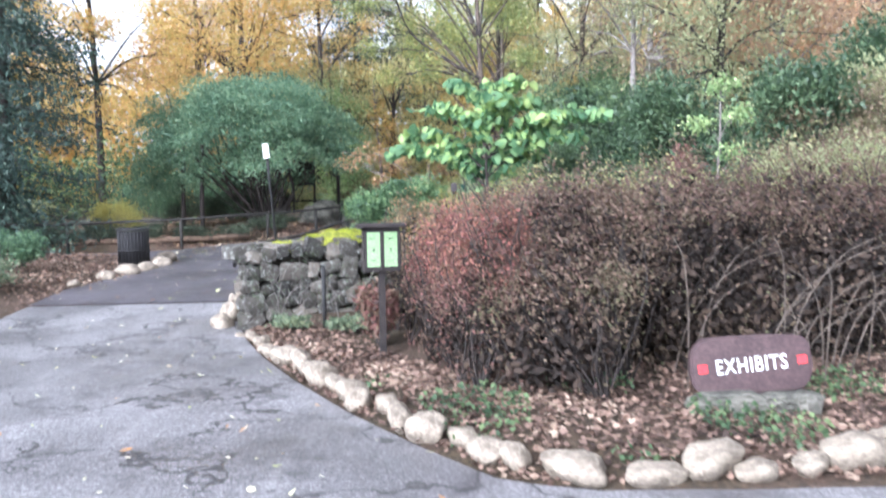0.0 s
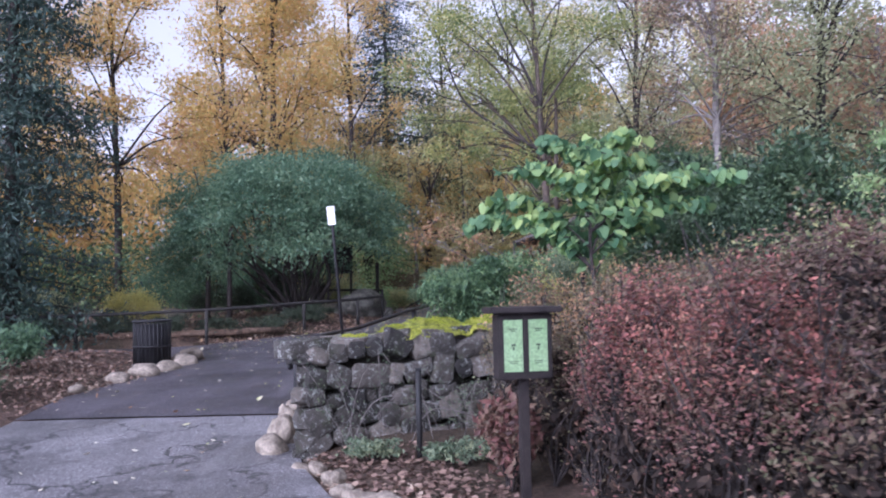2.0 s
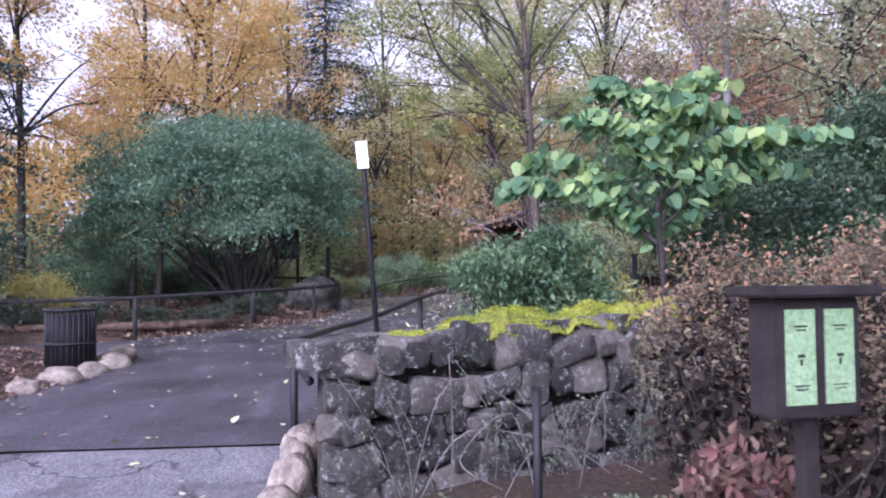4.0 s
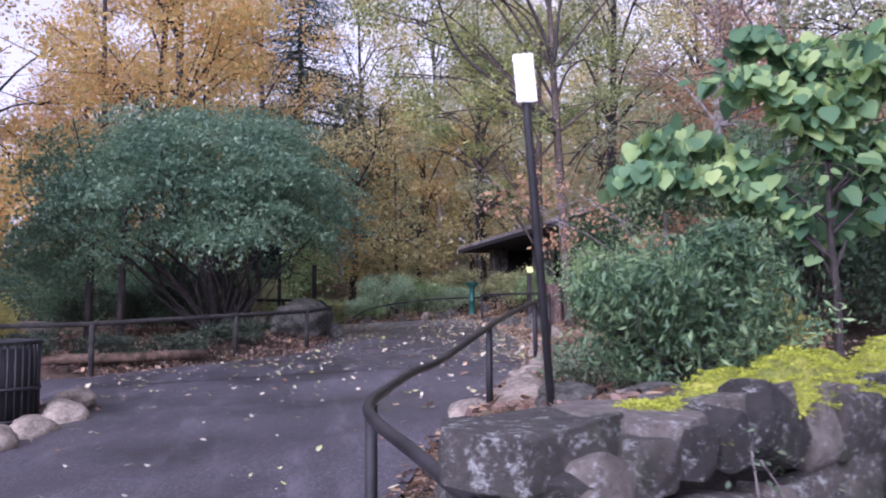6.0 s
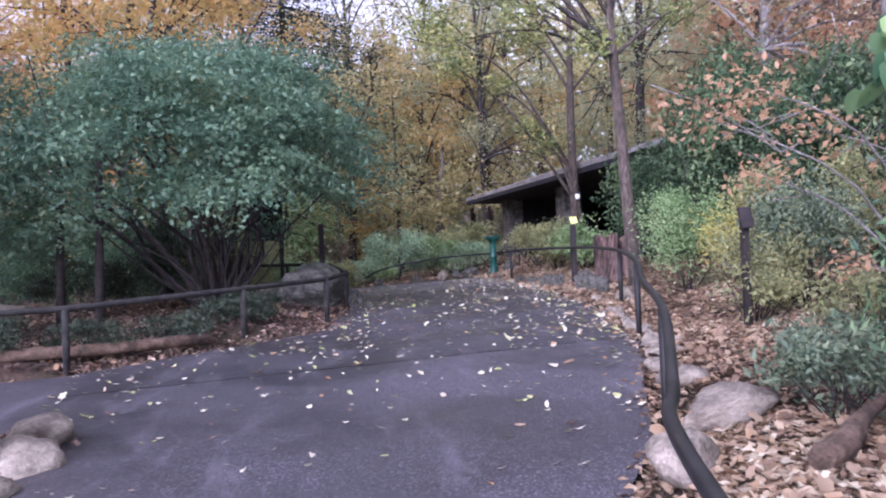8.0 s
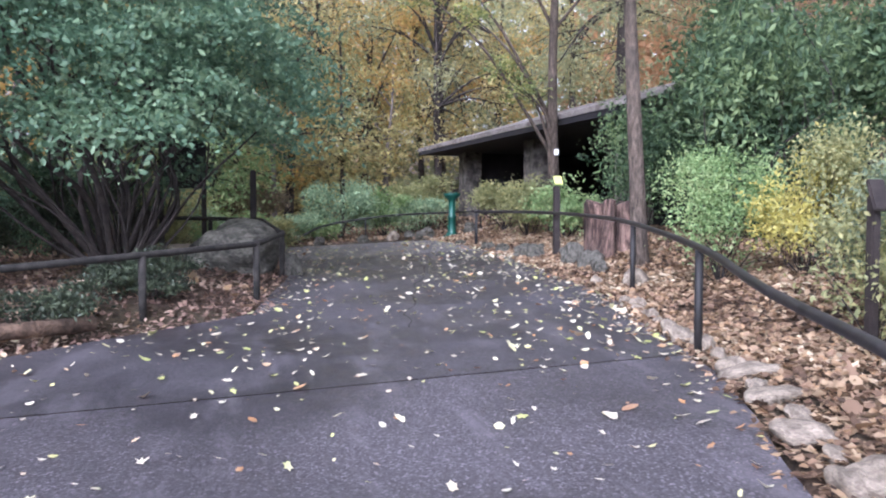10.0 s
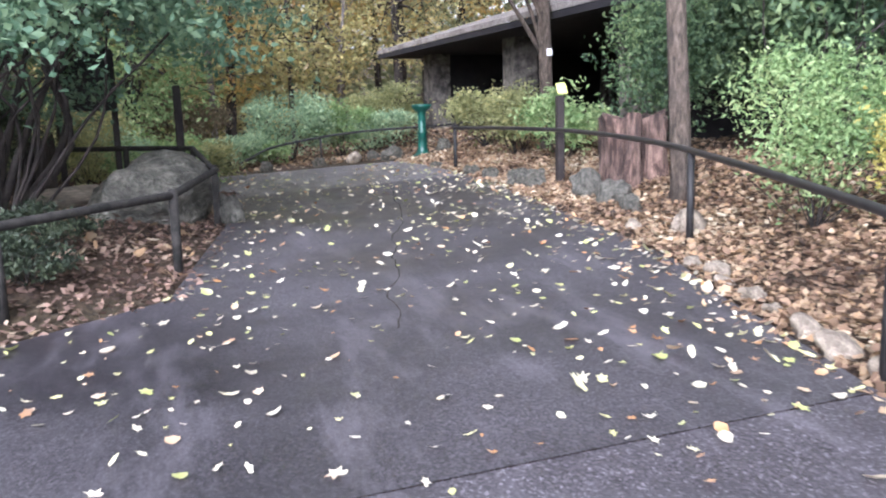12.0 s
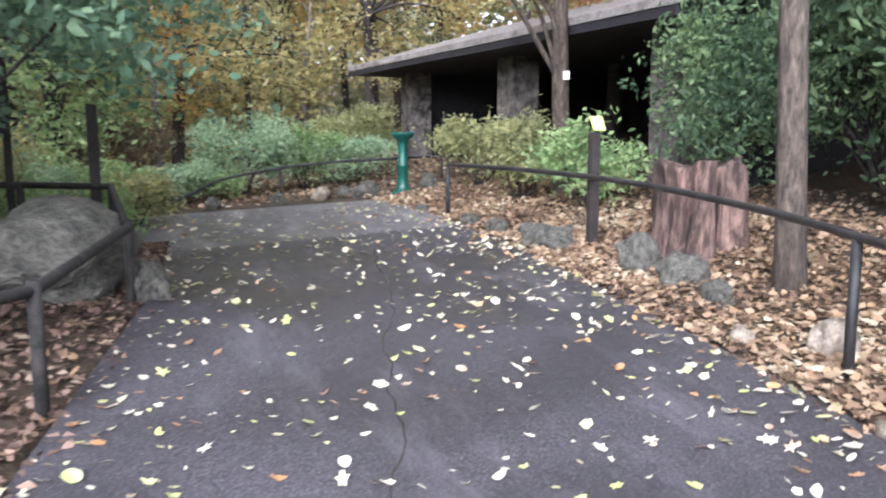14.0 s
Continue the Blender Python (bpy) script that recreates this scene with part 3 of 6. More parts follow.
def stone_row(points, gap, size, label, group, meshes=PALE, jitter=0.06):
    line = spline([(x, y, 0) for x, y in points], 20)
    run = 0.0
    nxt = 0.0
    for a, b in zip(line, line[1:]):
        step = (b - a).length
        run += step
        if run >= nxt:
            s = size * random.uniform(0.7, 1.3)
            d = math.degrees(math.atan2(b.y - a.y, b.x - a.x))
            stone("edge_stone", a.x + random.uniform(-jitter, jitter), a.y + random.uniform(-jitter, jitter), s * random.uniform(1.0, 1.5), s * random.uniform(0.7, 1.0), s * random.uniform(0.55, 0.85), meshes, label, "stone", group, d + random.uniform(-20, 20))
            nxt = run + s * 2.2 + gap * random.uniform(0.3, 1.4)


stone_row([(4.6, 5.6), (3.2, 5.35), (2.7, 5.15), (1.9, 4.98), (1.1, 4.92), (0.5, 5.1), (-0.05, 5.85), (-0.65, 6.8), (-1.35, 8.1), (-1.9, 9.1), (-2.42, 10.2), (-2.65, 10.6)], 0.07, 0.125, "rounded pale fieldstone edging the asphalt drive", "stones edging the drive")

# ---- rails ----
def rail(name, points, posts, label, mat=RAILTOP, radius=0.032, post_mat=METAL, straight=False, post_r=0.032):
    thing = empty(name, points[0][0], points[0][1], points[0][2])
    inv = Matrix.Translation(thing.matrix_basis.translation).inverted()
    tube("handrail", [inv @ Vector(p) for p in (points if straight else spline(points, 10))], radius, mat, thing, 12)
    for x, y, top in posts:
        base = gz(x, y) - 0.1
        tube("post", [inv @ Vector((x, y, base)), inv @ Vector((x, y, top - 0.01))], post_r, post_mat, thing, 10)
    return tagged(thing, label, "railing")


rail("handrail_fence", [(-2.80, 10.98, 0.66), (-2.92, 11.45, 0.73), (-3.06, 12.05, 0.79), (-3.06, 12.5, 0.81), (-2.95, 13.0, 0.83), (-2.72, 13.75, 0.87), (-2.48, 14.25, 0.91), (-1.83, 15.78, 1.11), (-1.2, 17.6, 1.23), (-0.49, 19.42, 1.36), (0.585, 22.66, 1.49), (1.0, 24.5, 1.55), (1.12, 26.3, 1.60), (0.95, 28.2, 1.62), (0.62, 29.5, 1.62)],
     [(-3.05, 12.55, 0.81), (-1.83, 15.78, 1.11), (-0.49, 19.42, 1.36), (0.585, 22.66, 1.49), (0.62, 29.45, 1.62)], "curved dark brown metal handrail on slim posts beside the path", RAILTOP, 0.028)
rail("left_fence", [(-16, 20.6, 0.98), (-9.5, 20.8, 1.02), (-6.7, 21.05, 1.08), (-4.85, 22.75, 1.18), (-3.69, 23.9, 1.24), (-3.26, 26.3, 1.30), (-3.30, 26.42, 1.31), (-3.50, 28.8, 1.47), (-4.4, 28.9, 1.50), (-6.0, 29.0, 1.52)],
     [(-13, 20.7, 0.99), (-9.5, 20.8, 1.02), (-6.7, 21.05, 1.08), (-4.85, 22.75, 1.18), (-3.69, 23.9, 1.30), (-3.28, 26.35, 1.36), (-3.50, 28.8, 1.50), (-4.4, 28.9, 1.52)], "dark weathered rail fence along the path edge", OLDWOOD, 0.036, OLDWOOD, True, 0.040)
rail("far_fence", [(-2.97, 32.5, 0.86), (-2.5, 32.6, 1.1), (-1.95, 32.7, 1.32), (-0.6, 32.75, 1.52), (0.85, 32.7, 1.6), (2.0, 32.4, 1.66)], [(-2.6, 32.58, 1.05), (-1.1, 32.72, 1.45), (1.6, 32.5, 1.64)], "thin dark green rail beyond the bend", METAL, 0.022, METAL, False, 0.02)

# ---- stone wall ----
CHUNKS = []
crng = random.Random(3)
for i in range(16):
    bm = bmesh.new()
    for k in range(20):
        v = Vector((crng.uniform(-1, 1), crng.uniform(-1, 1), crng.uniform(-1, 1)))
        m_ = max(abs(t) for t in v)
        v = v / m_ * 0.54 if k < 17 else v * 0.5
        if all(abs(t) > 0.34 for t in v):
            v *= 0.86
        bm.verts.new(v)
    for sx in (-1, 1):
        for sz in (-1, 1):
            bm.verts.new((0.46 * sx + crng.uniform(-0.1, 0.1), -0.42 + crng.uniform(-0.08, 0.05), 0.44 * sz + crng.uniform(-0.12, 0.12)))
    r = bmesh.ops.convex_hull(bm, input=bm.verts[:])
    bmesh.ops.delete(bm, geom=[v for v in bm.verts if not v.link_faces], context="VERTS")
    bmesh.ops.dissolve_limit(bm, angle_limit=radians(12), verts=bm.verts[:], edges=bm.edges[:])
    bmesh.ops.bevel(bm, geom=bm.edges[:], offset=0.035, segments=1, affect="EDGES")
    me = bpy.data.meshes.new("wall_stone")
    bm.to_mesh(me)
    bm.free()
    me.materials.append(WALLSTONE)
    CHUNKS.append(me)

SLABS = []
for i in range(6):
    bm = bmesh.new()
    rim = []
    for k in range(11):
        a = 2 * math.pi * k / 11
        q = Vector((math.cos(a), math.sin(a)))
        q = q / max(abs(q.x), abs(q.y)) * crng.uniform(0.38, 0.55)
        rim.append(bm.verts.new((q.x, q.y, -0.5 + crng.uniform(-0.08, 0.08))))
    low_face = bm.faces.new(rim)
    ext = bmesh.ops.extrude_face_region(bm, geom=[low_face])
    for v in ext["geom"]:
        if isinstance(v, bmesh.types.BMVert):
            v.co = Vector((v.co.x * crng.uniform(0.90, 1.03), v.co.y * crng.uniform(0.90, 1.03), 0.5 + crng.uniform(-0.14, 0.10)))
    bmesh.ops.recalc_face_normals(bm, faces=bm.faces[:])
    bmesh.ops.triangulate(bm, faces=[f for f in bm.faces if len(f.verts) > 4])
    bmesh.ops.bevel(bm, geom=[e for e in bm.edges if e.calc_face_angle(0) > 0.7], offset=0.02, segments=1, affect="EDGES")
    me = bpy.data.meshes.new("cap_stone")
    bm.to_mesh(me)
    bm.free()
    me.materials.append(WALLSTONE)
    SLABS.append(me)

WALL_A, WALL_B = (-2.60, 10.76), (0.6, 12.3)
wall = empty("stone_wall", WALL_A[0], WALL_A[1], -0.3)
tagged(wall, "lichened grey rubble stone wall with mossy top", "wall")
w_inv = Matrix.Translation(wall.matrix_basis.translation).inverted()


def face_of_stones(a, b, z0, top0, top1, depth):
    a, b = Vector((*a, 0)), Vector((*b, 0))
    d = (b - a).normalized()
    length = (b - a).length
    ang = math.degrees(math.atan2(d.y, d.x))
    z = z0
    while z < max(top0, top1) - 0.06:
        h = random.uniform(0.13, 0.27)
        s = -0.03
        while s < length:
            w = random.choice((0.13, 0.17, 0.22, 0.27, 0.34)) * random.uniform(0.9, 1.15)
            lim = top0 + (top1 - top0) * (s / length)
            if z + h * 0.5 < lim:
                hh = min(h, lim - z) * random.uniform(0.8, 1.5)
                p = a + d * (s + w / 2)
                ob = new("wall_stone", random.choice(CHUNKS))
                ob.parent = wall
                ob.matrix_basis = w_inv @ pose(p.x, p.y, z + h / 2 + random.uniform(-0.05, 0.05), random.uniform(-7, 7), random.uniform(-28, 28), ang + random.uniform(-9, 9)) @ Matrix.Diagonal((w * 1.02, depth * random.uniform(0.8, 1.25), hh * 0.95, 1))
            s += w
        z += h


def wall_core(a, b, z0, z1, thick, back):
    a, b = Vector((*a, 0)), Vector((*b, 0))
    d = (b - a).normalized()
    n = Vector((-d.y, d.x, 0))
    vs = []
    for z in (z0, z1):
        for p, k in ((a, back), (b, back), (b, back + thick), (a, back + thick)):
            q = p + n * k
            vs.append(w_inv @ Vector((q.x, q.y, z)))
    mesh_object("wall_core", vs, [(3, 2, 1, 0), (4, 5, 6, 7), (0, 1, 5, 4), (1, 2, 6, 5), (2, 3, 7, 6), (3, 0, 4, 7)], MORTAR, wall)


wall_core(WALL_A, WALL_B, -0.35, 0.84, 0.30, 0.07)
face_of_stones(WALL_A, WALL_B, -0.32, 0.84, 0.98, 0.26)
face_of_stones((-2.60, 12.3), WALL_A, -0.25, 0.70, 0.84, 0.26)
wd = (Vector((*WALL_B, 0)) - Vector((*WALL_A, 0))).normalized()
wn_back = Vector((-wd.y, wd.x, 0))
s = -0.22
while s < 3.4:
    w = random.uniform(0.28, 0.52) if s > 0.4 else 0.45
    p = Vector((*WALL_A, 0)) + wd * (s + w / 2) + wn_back * 0.14
    ob = new("cap_stone", random.choice(SLABS))
    ob.parent = wall
    ob.matrix_basis = w_inv @ pose(p.x, p.y, 0.87 + 0.05 * s, random.uniform(-5, 5), random.uniform(-6, 6), math.degrees(math.atan2(wd.y, wd.x)) + random.uniform(-6, 6)) @ Matrix.Diagonal((w * 1.12, 0.50, 0.11 + 0.07 * random.random(), 1))
    s += w

# moss cushions on the wall top
mv, mf = [], []
nx_, ny_ = 70, 16
for i in range(nx_):
    for j in range(ny_):
        s_, t_ = 0.42 + 2.8 * i / (nx_ - 1), -0.10 + 0.42 * j / (ny_ - 1)
        p = Vector((*WALL_A, 0)) + wd * s_ + wn_back * t_
        k = noise.noise(Vector((s_ * 3.0, t_ * 4.0, 1.7))) + 0.4 * noise.noise(Vector((s_ * 9.0, t_ * 9.0, 4.7)))
        edge = min(1.0, 4 * min(j, ny_ - 1 - j) / ny_) * min(1.0, 6 * min(i, nx_ - 1 - i) / nx_)
        z = 0.915 + 0.05 * s_ + 0.12 * max(-0.9, k) + 0.03 * edge - 0.06 * (1 - edge)
        mv.append(w_inv @ Vector((p.x, p.y, z)))
for i in range(nx_ - 1):
    for j in range(ny_ - 1):
        mf.append((i * ny_ + j, (i + 1) * ny_ + j, (i + 1) * ny_ + j + 1, i * ny_ + j + 1))
mesh_object("moss", mv, mf, MOSS, wall, "bright yellow-green moss", True)
pts = []
for i in range(24000):
    q = mv[random.randrange(len(mv))]
    pts.append((q.x + random.gauss(0, 0.018), q.y + random.gauss(0, 0.018), q.z + random.uniform(0, 0.012)))
leaf_mesh("moss_tuft", pts, 0.016, leaf_mat("moss fronds", [(0.1, (0.22, 0.26, 0.03)), (0.5, (0.42, 0.46, 0.05)), (0.9, (0.56, 0.58, 0.09))], 0.3, 0.9), wall, "", kind="stuff")

# short metal post standing before the wall
post = empty("fence_post", -1.50, 10.2, gz(-1.50, 10.2) - 0.15)
tube("post", [(0, 0, 0), (0, 0, 0.92)], 0.026, METAL, post, 10)
part("cap", box_bm(0.06, 0.06, 0.02, 0, 0, 0.925, 0.004), METAL, post)
tagged(post, "dark metal post in front of the stone wall", "post")

post = empty("fence_post", 0.80, 15.56, gz(0.80, 15.56) - 0.1)
tube("post", [(0, 0, 0), (0, 0, 1.2)], 0.035, METAL, post, 10)
part("cap", box_bm(0.08, 0.08, 0.02, 0, 0, 1.205, 0.004), METAL, post)
tagged(post, "dark post among shrubs behind the stone wall", "post")

# dry creeper on the wall face
random.seed(77)
creeper = empty("wall_creeper", -1.2, 11.2, -0.2)
lines, tips = [], []
for i in range(26):
    u = random.uniform(0.3, 3.0)
    base = Vector((*WALL_A, 0)) + wd * u - wn_back * 0.16 - Vector((-1.2, 11.2, 0))
    du, h = random.uniform(-0.5, 0.5), random.uniform(0.4, 1.05)
    pts = spline([base, base + wd * du * 0.3 + Vector((0, 0, h * 0.45)) - wn_back * 0.05, base + wd * du * 0.7 + Vector((0, 0, h * 0.8)) - wn_back * 0.03, base + wd * du + Vector((0, 0, h))], 5)
    tube("stem", pts, 0.003, BARK_GREY, creeper, 4)
    for p in pts[4:]:
        for _ in range(4):
            tips.append(p + Vector((random.gauss(0, 0.05), random.gauss(0, 0.03), random.gauss(0, 0.05))))
leaf_mesh("foliage", [tuple(p) for p in tips], 0.028, SAGE, creeper, "small grey-green leaves")
tagged(creeper, "thin dry creeper stems with small leaves on the stone wall", "creeper")

# ---- notice box on a post ----
box = empty("notice_box", -0.675, 8.86, -0.28, 12)
part("post", box_bm(0.07, 0.07, 1.10, 0, 0, 0.50, 0.006), DARKWOOD, box)
part("case", box_bm(0.40, 0.17, 0.47, 0, 0, 1.245, 0.008), DARKWOOD, box)
part("roof", box_bm(0.53, 0.30, 0.045, 0, 0, 1.505, 0.01), DARKWOOD, box)
for sx in (-0.092, 0.092):
    p = part("notice", box_bm(0.138, 0.006, 0.37, sx, -0.089, 1.25, 0), PAPER, box, "green printed notice with case shade in its colour")
    for z, w, h in ((1.37, 0.062, 0.007), (1.355, 0.045, 0.005), (1.255, 0.034, 0.012), (1.23, 0.010, 0.024), (1.14, 0.07, 0.004), (1.125, 0.055, 0.004)):
        part("print", box_bm(w, 0.002, h, sx, -0.0935, z, 0), INK, p, "dark printed lines")
part("frame_bar", box_bm(0.030, 0.014, 0.43, 0, -0.089, 1.25, 0.003), DARKWOOD, box)
tagged(box, "dark wooden notice box with two green notices on a post", "notice box")

# ---- white sign on a leaning pole ----
pole = empty("sign_pole", -2.345, 11.67, 0.75)
tube("pole", [(0, 0, -0.2), (-0.115, -0.02, 1.34), (-0.135, -0.022, 1.56)], 0.018, METAL, pole, 10)
pb = box_bm(0.085, 0.01, 0.20, -0.127, -0.046, 1.46, 0.003)
bmesh.ops.rotate(pb, verts=pb.verts, cent=(-0.127, -0.046, 1.46), matrix=Matrix.Rotation(radians(-5), 3, "Y"))
part("sign_plate", pb, WHITE, pole, "small white sign plate")
tagged(pole, "leaning dark pole with a small white sign", "sign")

# ---- painted wooden sign ----
sign = empty("exhibits_sign", 2.40, 6.45, gz(2.40, 6.45) - 0.13, -4)
bm = bmesh.new()
outline = []
for i in range(40):
    a = 2 * math.pi * i / 40
    cx, cz = math.copysign(abs(math.cos(a)) ** 0.55, math.cos(a)), math.copysign(abs(math.sin(a)) ** 0.65, math.sin(a))
    outline.append(bm.verts.new((0.47 * cx, -0.05, 0.24 * cz + 0.02 * math.sin(3 * a + 1))))
face = bm.faces.new(outline)
ext = bmesh.ops.extrude_face_region(bm, geom=[face])
bmesh.ops.translate(bm, verts=[g for g in ext["geom"] if isinstance(g, bmesh.types.BMVert)], vec=(0, 0.10, 0))
bmesh.ops.recalc_face_normals(bm, faces=bm.faces[:])
bmesh.ops.bevel(bm, geom=[e for e in bm.edges if len(e.link_faces) == 2 and e.calc_face_angle(0) > 1.2], offset=0.018, segments=2, affect="EDGES")
board = part("board", bm, SIGNWOOD, sign, "rounded maroon wooden board")
board.matrix_basis = pose(0, 0, 0.49, -8, -6, 0)
text = bpy.data.curves.new("lettering", "FONT")
text.body = "EXHIBITS"
text.size, text.extrude, text.offset = 0.155, 0.004, 0.0012
text.space_character = 1.12
text.align_x, text.align_y = "CENTER", "CENTER"
tmp = new("lettering_curve", text)
me = bpy.data.meshes.new_from_object(tmp.evaluated_get(bpy.context.evaluated_depsgraph_get()))
bpy.data.objects.remove(tmp)
me.materials.clear()
me.materials.append(WHITE)
letters = new("lettering", me)
letters.parent = board
letters.matrix_basis = pose(0.0, -0.053, -0.005, 90, 0, 0) @ Matrix.Diagonal((0.80, 1.05, 1, 1))
tagged(letters, "white painted word EXHIBITS")
for sx in (-0.375, 0.39):
    d = part("red_mark", box_bm(0.075, 0.008, 0.07, sx, -0.053, 0.0, 0.004), REDPAINT, board, "red painted mark")
tagged(sign, "rounded maroon wooden sign lettered EXHIBITS on a grey stone", "sign")
for sx, w in ((-0.18, 0.36), (0.32, 0.26)):
    st = new("sign_base_stone", random.choice(CHUNKS))
    st.data = st.data.copy()
    st.data.materials[0] = STONE_GREY
    st.matrix_basis = pose(2.38 + sx, 6.42, gz(2.38, 6.4) + 0.02, 0, 0, -4) @ Matrix.Diagonal((w * 1.9, 0.34, 0.28, 1))
    tagged(st, "flat grey stone block under the wooden sign", "stone", "stones under the sign")


# ---- shrubs, hedges, trees ----
def blob_points(n, centre, radii, shell=0.55, bumps=0.25, freq=1.2, seed=0.0, floor=None):
    """Points near the surface of a lumpy crown, fewer inside."""
    out = []
    cx, cy, cz = centre
    d = RNG.normal(size=(n, 3))
    d /= np.linalg.norm(d, axis=1)[:, None]
    r = shell + (1 - shell) * RNG.random(n) ** 0.6
    for v, k in zip(d, r):
        q = Vector(v) * freq * 2 + Vector((seed, seed * 0.7, 0))
        lump = 1 + bumps * noise.noise(q) + 0.5 * bumps * noise.noise(q * 2.7)
        p = (cx + v[0] * radii[0] * k * lump, cy + v[1] * radii[1] * k * lump, cz + v[2] * radii[2] * k * lump)
        if floor is None or p[2] > floor:
            out.append(p)
    return np.array(out)


def stems(base, tips, r0, r1, bend=0.15):
    lines = []
    for tip in tips:
        a, b = Vector(base), Vector(tip)
        a = a + Vector((random.uniform(-1, 1), random.uniform(-1, 1), 0)) * r0 * 1.5
        L = (b - a).length
        j = lambda: Vector((random.uniform(-1, 1), random.uniform(-1, 1), random.uniform(-0.5, 0.5))) * bend * L
        pts = spline([a, a.lerp(b, 0.35) + j() * 0.6, a.lerp(b, 0.7) + j(), b], 4)
        n = len(pts)
        lines.append((pts, [r0 + (r1 - r0) * i / (n - 1) for i in range(n)]))
    return lines


def shrub(name, x, y, radii, height, n, size, mat, label, group="", lift=0.0, bumps=0.3, stem_mat=BARK, stem_r=0.012, stem_n=10, aspect=0.45, shell=0.5, seed=0.0, droop=0.0, flat=0.0):
    z = gz(x, y)
    thing = empty(name, x, y, z)
    c = (0, 0, lift + (height - lift) / 2)
    rz = (height - lift) / 2
    pts = [blob_points(n // 3, c, (radii[0] * 0.85, radii[1] * 0.85, rz * 0.85), shell, bumps, 1.2, seed, 0.02)]
    local = random.Random(int(seed * 1000) + 17)
    for i in range(9):
        a, e = local.uniform(0, 2 * math.pi), local.uniform(-0.5, 1.0)
        k = 0.68 * math.sqrt(max(0.05, 1 - 0.6 * e * e))
        q = (c[0] + radii[0] * k * math.cos(a), c[1] + radii[1] * k * math.sin(a), c[2] + rz * 0.68 * e)
        r = local.uniform(0.26, 0.50)
        pts.append(blob_points(n // 12, q, (radii[0] * r, radii[1] * r, rz * r), 0.1, 0.6, 1.4, seed + i, 0.02))
    pts = np.concatenate(pts)
    tips = [pts[random.randrange(len(pts))] for _ in range(stem_n)]
    tubes("branchwork", stems((0, 0, -0.05), tips, stem_r, stem_r * 0.3), stem_mat, thing, 5)
    leaf_mesh("foliage", pts, size, mat, thing, aspect=aspect, droop=droop, flat=flat)
    return tagged(thing, label, "shrub", group)


def clump_tree(name, x, y, height, trunk_r, clumps, n, size, mat, label, bark=BARK, z=None, lean=(0, 0), fork=0.45, aspect=0.5, spread=0.5, category="tree", droop=0.0, flat=0.2, group=""):
    """A tree: tapered trunk, limbs to each clump, and a crown of leafy clumps given as (dx, dy, z, r)."""
    z = gz(x, y) if z is None else z
    thing = empty(name, x, y, z)
    top = Vector((lean[0], lean[1], height))
    mid = spline([(0, 0, -0.2), (lean[0] * 0.3 + random.uniform(-0.1, 0.1), lean[1] * 0.3, height * 0.35), (lean[0] * 0.7, lean[1] * 0.7 + random.uniform(-0.1, 0.1), height * 0.7), top], 5)
    m = len(mid)
    lines = [(mid, [trunk_r * (1.25 if i == 0 else 1) * (1 - 0.85 * i / (m - 1)) + 0.01 for i in range(m)])]
    for dx, dy, cz, r in clumps:
        k = min(0.92, max(fork, (cz - 0.8 * math.hypot(dx, dy)) / height - 0.06))
        a = mid[int(k * (m - 1))]
        b = Vector((dx, dy, cz))
        q = a.lerp(b, 0.5) + Vector((random.uniform(-0.2, 0.2), random.uniform(-0.2, 0.2), 0.12 * (b - a).length))
        pts = spline([a, q, b], 4)
        rr = max(0.012, trunk_r * 0.35)
        lines.append((pts, [rr * (1 - 0.8 * i / (len(pts) - 1)) for i in range(len(pts))]))
        for _ in range(3):
            c = b + Vector((random.gauss(0, 1), random.gauss(0, 1), random.gauss(0, 0.7))) * r * 0.7
            lines.append(([q.lerp(b, 0.5), q.lerp(c, 0.7) + Vector((0, 0, 0.05)), c], [rr * 0.35, rr * 0.22, 0.004]))
    tubes("trunk", lines[:1], bark, thing, 8)
    tubes("branchwork", lines[1:], bark, thing, 6)
    tot = sum(c[3] ** 2 for c in clumps)
    P = []
    for i, (dx, dy, cz, r) in enumerate(clumps):
        k = max(20, int(n * r * r / tot))
        P.append(blob_points(k, (dx, dy, cz), (r, r, r * 0.62), 0.15, 0.5, 1.4, 3.1 * i + x))
    leaf_mesh("crown", np.concatenate(P), size, mat, thing, aspect=aspect, droop=droop, flat=flat)
    return tagged(thing, label, category, group)


def random_clumps(k, r, z0, z1, cr, taper=0.6):
    out = []
    for i in range(k):
        f = (i + random.random()) / k
        z = z0 + (z1 - z0) * f
        rr = r * (1 - taper * abs(f - 0.35) * 1.2) * math.sqrt(random.random())
        a = random.uniform(0, 2 * math.pi)
        out.append((rr * math.cos(a), rr * math.sin(a), z, cr * random.uniform(0.7, 1.25)))
    return out


